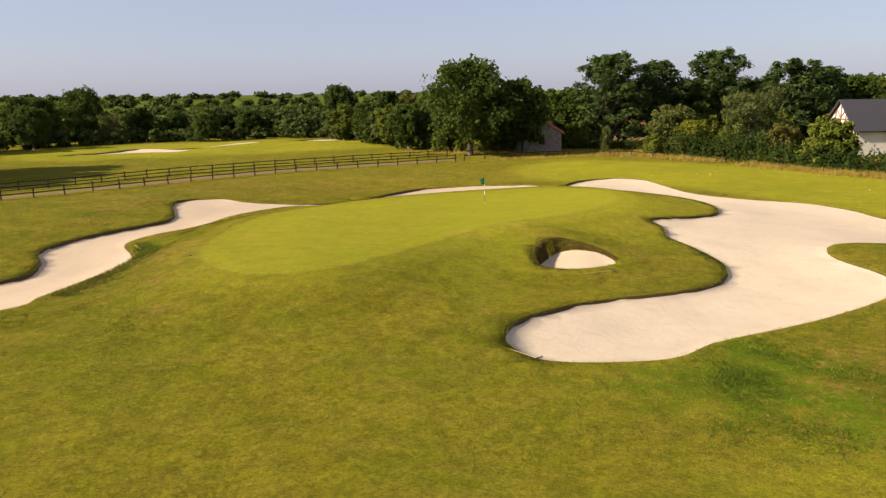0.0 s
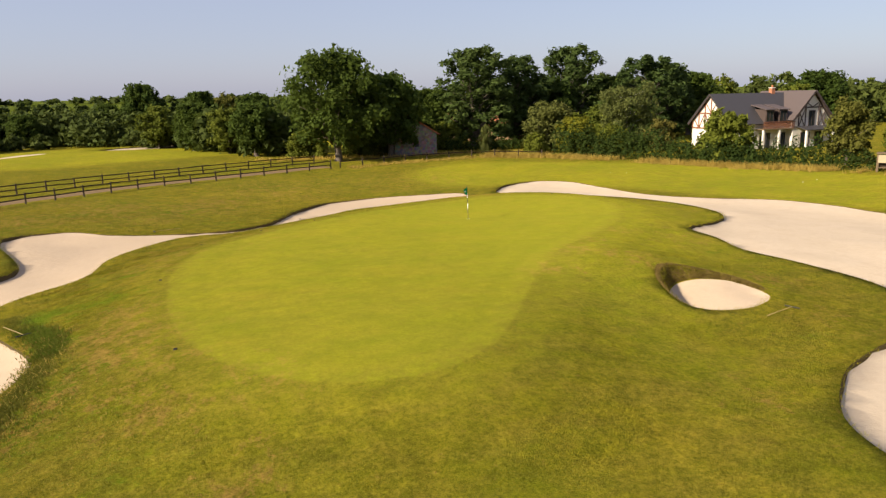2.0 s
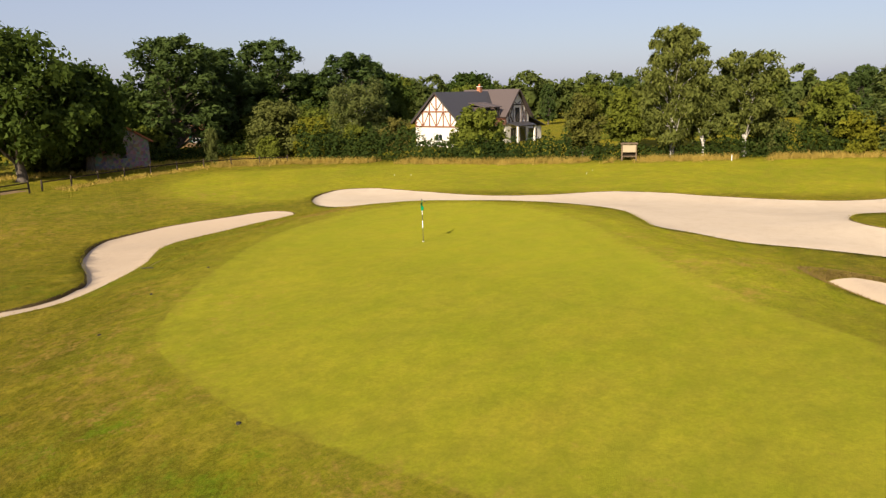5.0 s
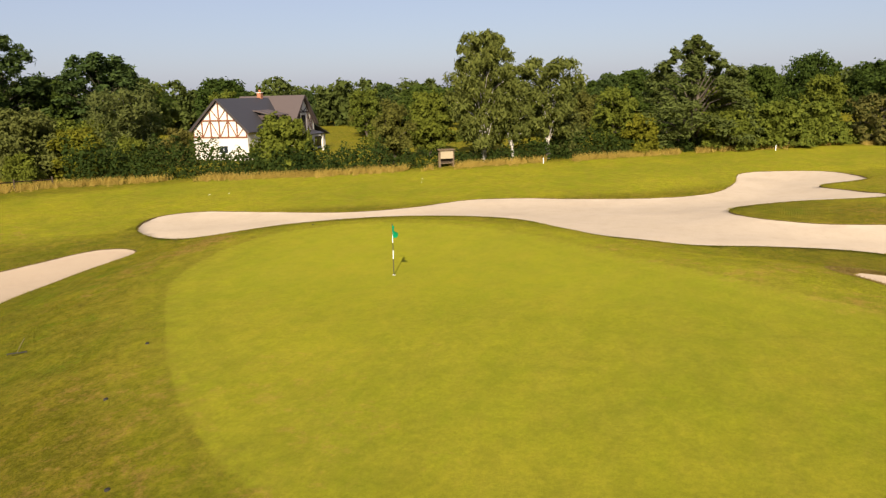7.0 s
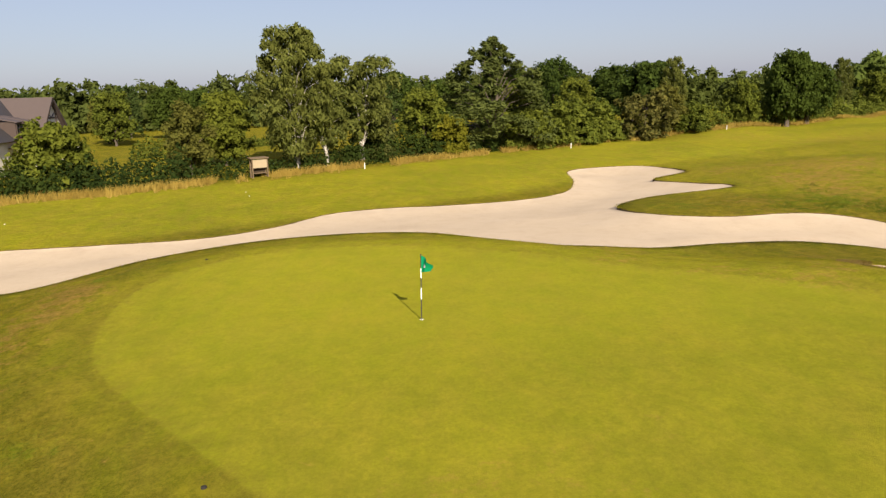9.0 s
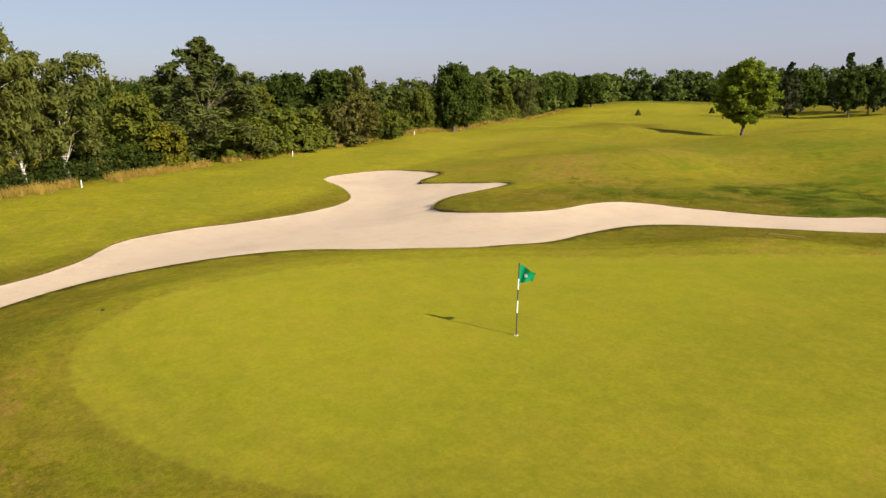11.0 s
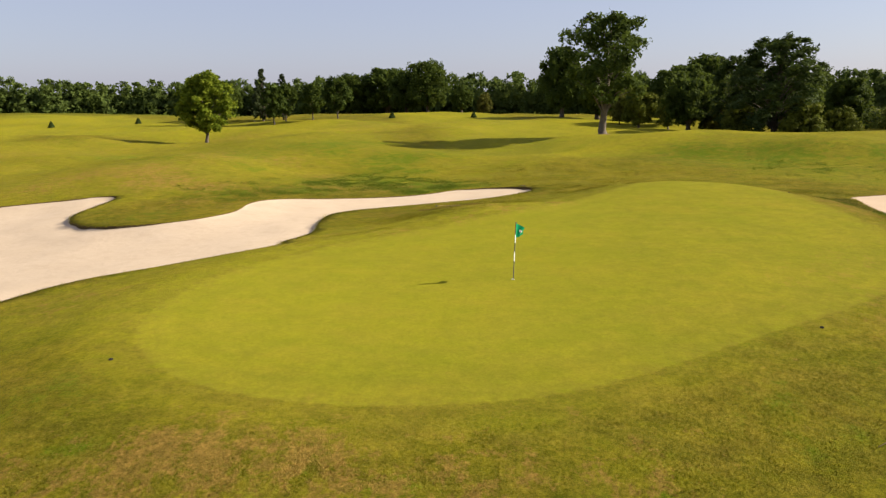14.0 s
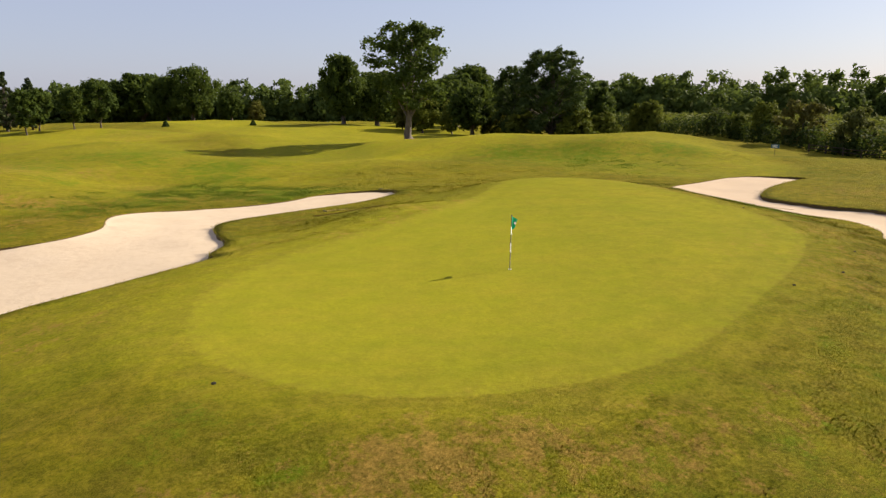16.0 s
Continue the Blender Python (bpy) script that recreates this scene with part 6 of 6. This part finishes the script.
def timber_house(x, y, turn):
    """Half-timbered house: a long body with gables, a cross wing to the front, a veranda, a lean-to and a chimney.
    Its own x runs along the main ridge, its -y faces the course."""
    z = level(x, y) - 0.1
    top = empty("timber_house", pose(x, y, z, 0, 0, turn))
    L, W, E, R = 15.0, 3.9, 4.0, 7.7          # length, half width, eaves, ridge
    bm = bmesh.new()
    box(bm, 0, L, -W, W, -0.4, 2.95)
    part("ground_floor_wall", bm, PLASTER, top, "cream plaster wall")
    for gx, d in ((0, 0.25), (L - 0.25, 0.25)):
        bm = bmesh.new()
        solid(bm, [(gx, -W, 2.95), (gx, W, 2.95), (gx, W, E - 0.1), (gx, 0, R - 0.15), (gx, -W, E - 0.1)], (d, 0, 0))
        part("gable_wall", bm, PLASTER, top, "cream plaster gable")
    bm = bmesh.new()
    box(bm, 0.25, L - 0.25, -W, -W + 0.25, 2.95, E - 0.1)
    box(bm, 0.25, L - 0.25, W - 0.25, W, 2.95, E - 0.1)
    part("upper_wall", bm, PLASTER, top)
    # timbers on the west gable
    g = -0.05
    posts = (-3.8, -2.5, -1.25, 0.0, 1.25, 2.5, 3.8)

    def roofline(v):
        return R - 0.25 - (R - E) * abs(v) / W
    for v in posts:
        bm = bmesh.new()
        beam(bm, (g, v, 2.98), (g, v, roofline(v)), 0.17, 0.10, 0.01)
        part("timber", bm, TIMBER, top, "reddish brown timber")
    for za, v in ((3.0, 3.9), (5.1, 2.6)):
        bm = bmesh.new()
        beam(bm, (g - 0.012, -v, za), (g - 0.012, v, za), 0.10, 0.18, 0.01)
        part("timber", bm, TIMBER, top)
    for a, b in (((-3.4, 4.1), (-2.55, 3.05)), ((-1.35, 5.0), (-2.4, 3.05)), ((-1.2, 5.0), (-0.08, 3.05)), ((1.2, 5.0), (0.08, 3.05)), ((1.35, 5.0), (2.4, 3.05)), ((3.4, 4.1), (2.55, 3.05)),
                 ((-1.1, 6.5), (-0.06, 5.25)), ((1.1, 6.5), (0.06, 5.25))):
        bm = bmesh.new()
        beam(bm, (g + 0.01, a[0], a[1]), (g + 0.01, b[0], b[1]), 0.15, 0.09, 0.01)
        part("timber", bm, TIMBER, top)
    for s in (-1, 1):
        bm = bmesh.new()
        beam(bm, (-0.42, s * (W + 0.45), E - 0.55), (-0.42, 0, R + 0.02), 0.10, 0.22, 0.01)
        part("bargeboard", bm, TIMBER_DARK, top, "dark bargeboard")
    # main roof, both slopes
    ov = 0.5
    for s in (-1, 1):
        roof_slab(top, [(-ov, 0, R), (L + ov, 0, R), (L + ov, s * (W + 0.5), E - 0.52), (-ov, s * (W + 0.5), E - 0.52)], 0.16, SLATE, label="dark slate roof")
    # cross wing towards the course
    cx, hw, front, back = 13.2, 3.3, -5.2, 4.6
    bm = bmesh.new()
    box(bm, cx - hw, cx + hw, front + 0.25, -W, -0.4, 2.95)
    part("wing_wall", bm, PLASTER, top, "cream plaster wall")
    bm = bmesh.new()
    solid(bm, [(cx - hw, front, -0.4), (cx + hw, front, -0.4), (cx + hw, front, 4.0), (cx, front, 7.75), (cx - hw, front, 4.0)], (0, 0.25, 0))
    part("wing_gable", bm, PLASTER, top, "cream plaster gable")
    for v in (-2.4, -1.2, 0.0, 1.2, 2.4):
        if v == 0:
            continue
        bm = bmesh.new()
        beam(bm, (cx + v, front - 0.04, 3.0), (cx + v, front - 0.04, 7.55 - 3.75 * abs(v) / hw), 0.17, 0.10, 0.01)
        part("timber", bm, TIMBER_DARK, top, "dark timber")
    for za, v in ((3.0, 3.3), (5.7, 1.7)):
        bm = bmesh.new()
        beam(bm, (cx - v, front - 0.052, za), (cx + v, front - 0.052, za), 0.10, 0.18, 0.01)
        part("timber", bm, TIMBER_DARK, top)
    for a, b in (((-2.3, 5.0), (-1.3, 3.1)), ((2.3, 5.0), (1.3, 3.1)), ((1.3, 5.6), (2.3, 3.1)), ((-1.3, 5.6), (-2.3, 3.1)), ((-1.0, 6.3), (-0.1, 5.8)), ((1.0, 6.3), (0.1, 5.8))):
        bm = bmesh.new()
        beam(bm, (cx + a[0], front - 0.03, a[1]), (cx + b[0], front - 0.03, b[1]), 0.14, 0.09, 0.01)
        part("timber", bm, TIMBER_DARK, top)
    for s in (-1, 1):
        roof_slab(top, [(cx, front - 0.5, 7.95), (cx, back, 7.95), (cx + s * (hw + 0.5), back, 3.9), (cx + s * (hw + 0.5), front - 0.5, 3.9)], 0.16, SLATE_BROWN, label="brown weathered slate roof")
        bm = bmesh.new()
        beam(bm, (cx + s * (hw + 0.45), front - 0.45, 3.85), (cx, front - 0.45, 7.92), 0.10, 0.22, 0.01)
        part("bargeboard", bm, TIMBER_DARK, top, "dark bargeboard")
    # tall dark window of the wing, balcony, dormer
    window(top, pose(cx, front - 0.02, 3.1, 0, 0, 180), 1.0, 2.1, mat=TIMBER_DARK)
    bm = bmesh.new()
    box(bm, cx - 8.6, cx - 2.9, front - 0.1, front + 1.6, 2.75, 2.92, 0.02)
    balcony = part("balcony", bm, WOOD, top)
    for k in range(28):
        bm = bmesh.new()
        box(bm, cx - 8.55 + 0.2 * k, cx - 8.49 + 0.2 * k, front - 0.08, front - 0.02, 2.92, 3.8)
        part("baluster", bm, TIMBER, balcony)
    bm = bmesh.new()
    beam(bm, (cx - 8.6, front - 0.05, 3.83), (cx - 2.9, front - 0.05, 3.83), 0.09, 0.08)
    part("handrail", bm, TIMBER, balcony)
    for px, m_ in ((cx - 4.6, -W - 0.35), (cx - 7.0, -W - 0.35)):
        bm = bmesh.new()
        box(bm, px - 0.75, px + 0.75, -W - 0.7, -1.2, 3.8, 5.55)
        part("dormer", bm, TIMBER_DARK, top, "dark timber dormer")
        roof_slab(top, [(px - 0.95, -W - 0.95, 5.45), (px + 0.95, -W - 0.95, 5.45), (px + 0.95, -0.9, 6.3), (px - 0.95, -0.9, 6.3)], 0.1, SLATE_BROWN, "dormer_roof")
        window(top, pose(px, -W - 0.72, 3.95, 0, 0, 180), 1.15, 1.35, mat=TIMBER_DARK)
    # veranda
    roof_slab(top, [(cx - 2.6, front - 1.9, 2.55), (cx + 2.6, front - 1.9, 2.55), (cx + 2.6, front, 3.0), (cx - 2.6, front, 3.0)], 0.12, SLATE, "veranda_roof", "slate veranda roof")
    for px in (cx - 2.4, cx + 2.4):
        bm = bmesh.new()
        box(bm, px - 0.14, px + 0.14, front - 1.8, front - 1.52, -0.4, 2.55, 0.02)
        part("veranda_post", bm, PLASTER, top, "cream veranda post")
    for px in (cx - 8.4, cx - 5.6):
        bm = bmesh.new()
        box(bm, px - 0.14, px + 0.14, front - 0.05, front + 0.23, -0.4, 2.75, 0.02)
        part("balcony_post", bm, PLASTER, top, "cream balcony post")
    window(top, pose(cx - 7.0, -W, 0.1, 0, 0, 180), 1.8, 2.1, mat=TIMBER_DARK)
    for px in (cx - 3.6, cx - 1.0, cx + 1.6):
        window(top, pose(px, front - 0.01 if px > cx - hw else -W, 0.1, 0, 0, 180), 1.5, 2.1, mat=TIMBER_DARK)
    # lean-to
    bm = bmesh.new()
    box(bm, cx + hw, cx + hw + 5.0, front + 0.6, -W + 5, -0.4, 2.2)
    part("lean_to_wall", bm, PLASTER, top)
    roof_slab(top, [(cx + hw, front, 3.9), (cx + hw, -W + 5.2, 3.9), (cx + hw + 5.4, -W + 5.2, 2.15), (cx + hw + 5.4, front, 2.15)], 0.14, SLATE, "lean_to_roof", "dark slate lean-to roof")
    window(top, pose(cx + hw + 2.2, front + 0.59, 0.5, 0, 0, 180), 2.4, 1.4, mat=TIMBER_DARK)
    # west windows
    window(top, pose(-0.01, -0.4, 1.0, 0, 0, 90), 1.2, 0.9)
    # chimney
    bm = bmesh.new()
    box(bm, 10.38, 11.02, -0.3, 0.3, 6.8, 8.45, 0.02)
    ch = part("chimney", bm, BRICK, top, "orange brick chimney")
    bm = bmesh.new()
    box(bm, 10.32, 11.08, -0.37, 0.37, 8.45, 8.55, 0.02)
    part("cap", bm, PLASTER, ch)
    bm = bmesh.new()
    tube(bm, [(10.7, 0, 8.55), (10.7, 0, 8.9)], [0.16, 0.13], 10)
    part("chimney_pot", bm, TILE, ch)
    return tagged(top, "half-timbered cream house with dark slate roofs behind the hedge", "house")


timber_house(56.6, 103.5, 2)


def stone_barn(x, y, turn):
    z = level(x, y) - 0.1
    top = empty("stone_barn", pose(x, y, z, 0, 0, turn))
    bm = bmesh.new()
    solid(bm, [(-3.4, -4, -0.4), (2.6, -4, -0.4), (2.6, -4, 3.0), (-1.8, -4, 5.7), (-3.4, -4, 4.9)], (0, 0.5, 0))
    part("gable_wall", bm, STONE, top, "rubble stone gable")
    bm = bmesh.new()
    box(bm, -3.4, -2.9, -3.5, 7, -0.4, 4.85)
    box(bm, 2.1, 2.6, -3.5, 7, -0.4, 2.95)
    box(bm, -2.9, 2.1, 6.5, 7, -0.4, 2.95)
    part("side_wall", bm, STONE, top)
    roof_slab(top, [(-1.8, -4.3, 5.75), (-1.8, 7.2, 5.75), (3.0, 7.2, 2.8), (3.0, -4.3, 2.8)], 0.14, TILE, "roof", "old terracotta tile roof")
    roof_slab(top, [(-1.8, -4.3, 5.75), (-1.8, 7.2, 5.75), (-3.8, 7.2, 4.7), (-3.8, -4.3, 4.7)], 0.14, TILE, "roof")
    # a solid black block paints the shade inside a small opening
    bm = bmesh.new()
    box(bm, -0.6, 0.0, -4.03, -3.9, 1.2, 1.9)
    part("loophole", bm, BLACK, top, "small opening with its inner shade painted black")
    bm = bmesh.new()
    box(bm, -4.6, -1.9, 1, 4, -0.4, 6.6)
    tower = part("tower", bm, STONE, top)
    bm = bmesh.new()
    base = [bm.verts.new(p) for p in ((-4.9, 0.7, 6.55), (-1.6, 0.7, 6.55), (-1.6, 4.3, 6.55), (-4.9, 4.3, 6.55))]
    tip = bm.verts.new((-3.25, 2.5, 7.9))
    bm.faces.new(base[::-1])
    for k in range(4):
        bm.faces.new((base[k], base[(k + 1) % 4], tip))
    part("tower_roof", bm, TILE, tower, "hipped terracotta roof")
    return tagged(top, "old rubble stone barn with a terracotta tile roof", "barn")


stone_barn(16.8, 118.6, -8)


def farm_house(x, y, turn):
    z = level(x, y) - 0.1
    top = empty("farm_house", pose(x, y, z, 0, 0, turn))
    bm = bmesh.new()
    box(bm, -7, 7, -3.5, 3.5, -0.4, 2.7)
    part("wall", bm, plain("ochre_render", (0.42, 0.27, 0.15), 0.85, vary=0.3, scale=2), top, "ochre rendered wall")
    for s in (-1, 1):
        roof_slab(top, [(-7.4, 0, 4.6), (7.4, 0, 4.6), (7.4, s * 4.1, 2.5), (-7.4, s * 4.1, 2.5)], 0.15, TILE, "roof", "terracotta tile roof")
        bm = bmesh.new()
        solid(bm, [(s * 7, -3.5, 2.7), (s * 7, 3.5, 2.7), (s * 7, 0, 4.5)], (-0.25 * s, 0, 0))
        part("gable", bm, PLASTER, top)
    for px in (-4.5, -1.5, 2.5, 5.0):
        window(top, pose(px, -3.52, 0.8, 0, 0, 180), 1.1, 1.3, True)
    return tagged(top, "low farm house with terracotta roof half hidden by pines", "house")


farm_house(36, 140, -6)
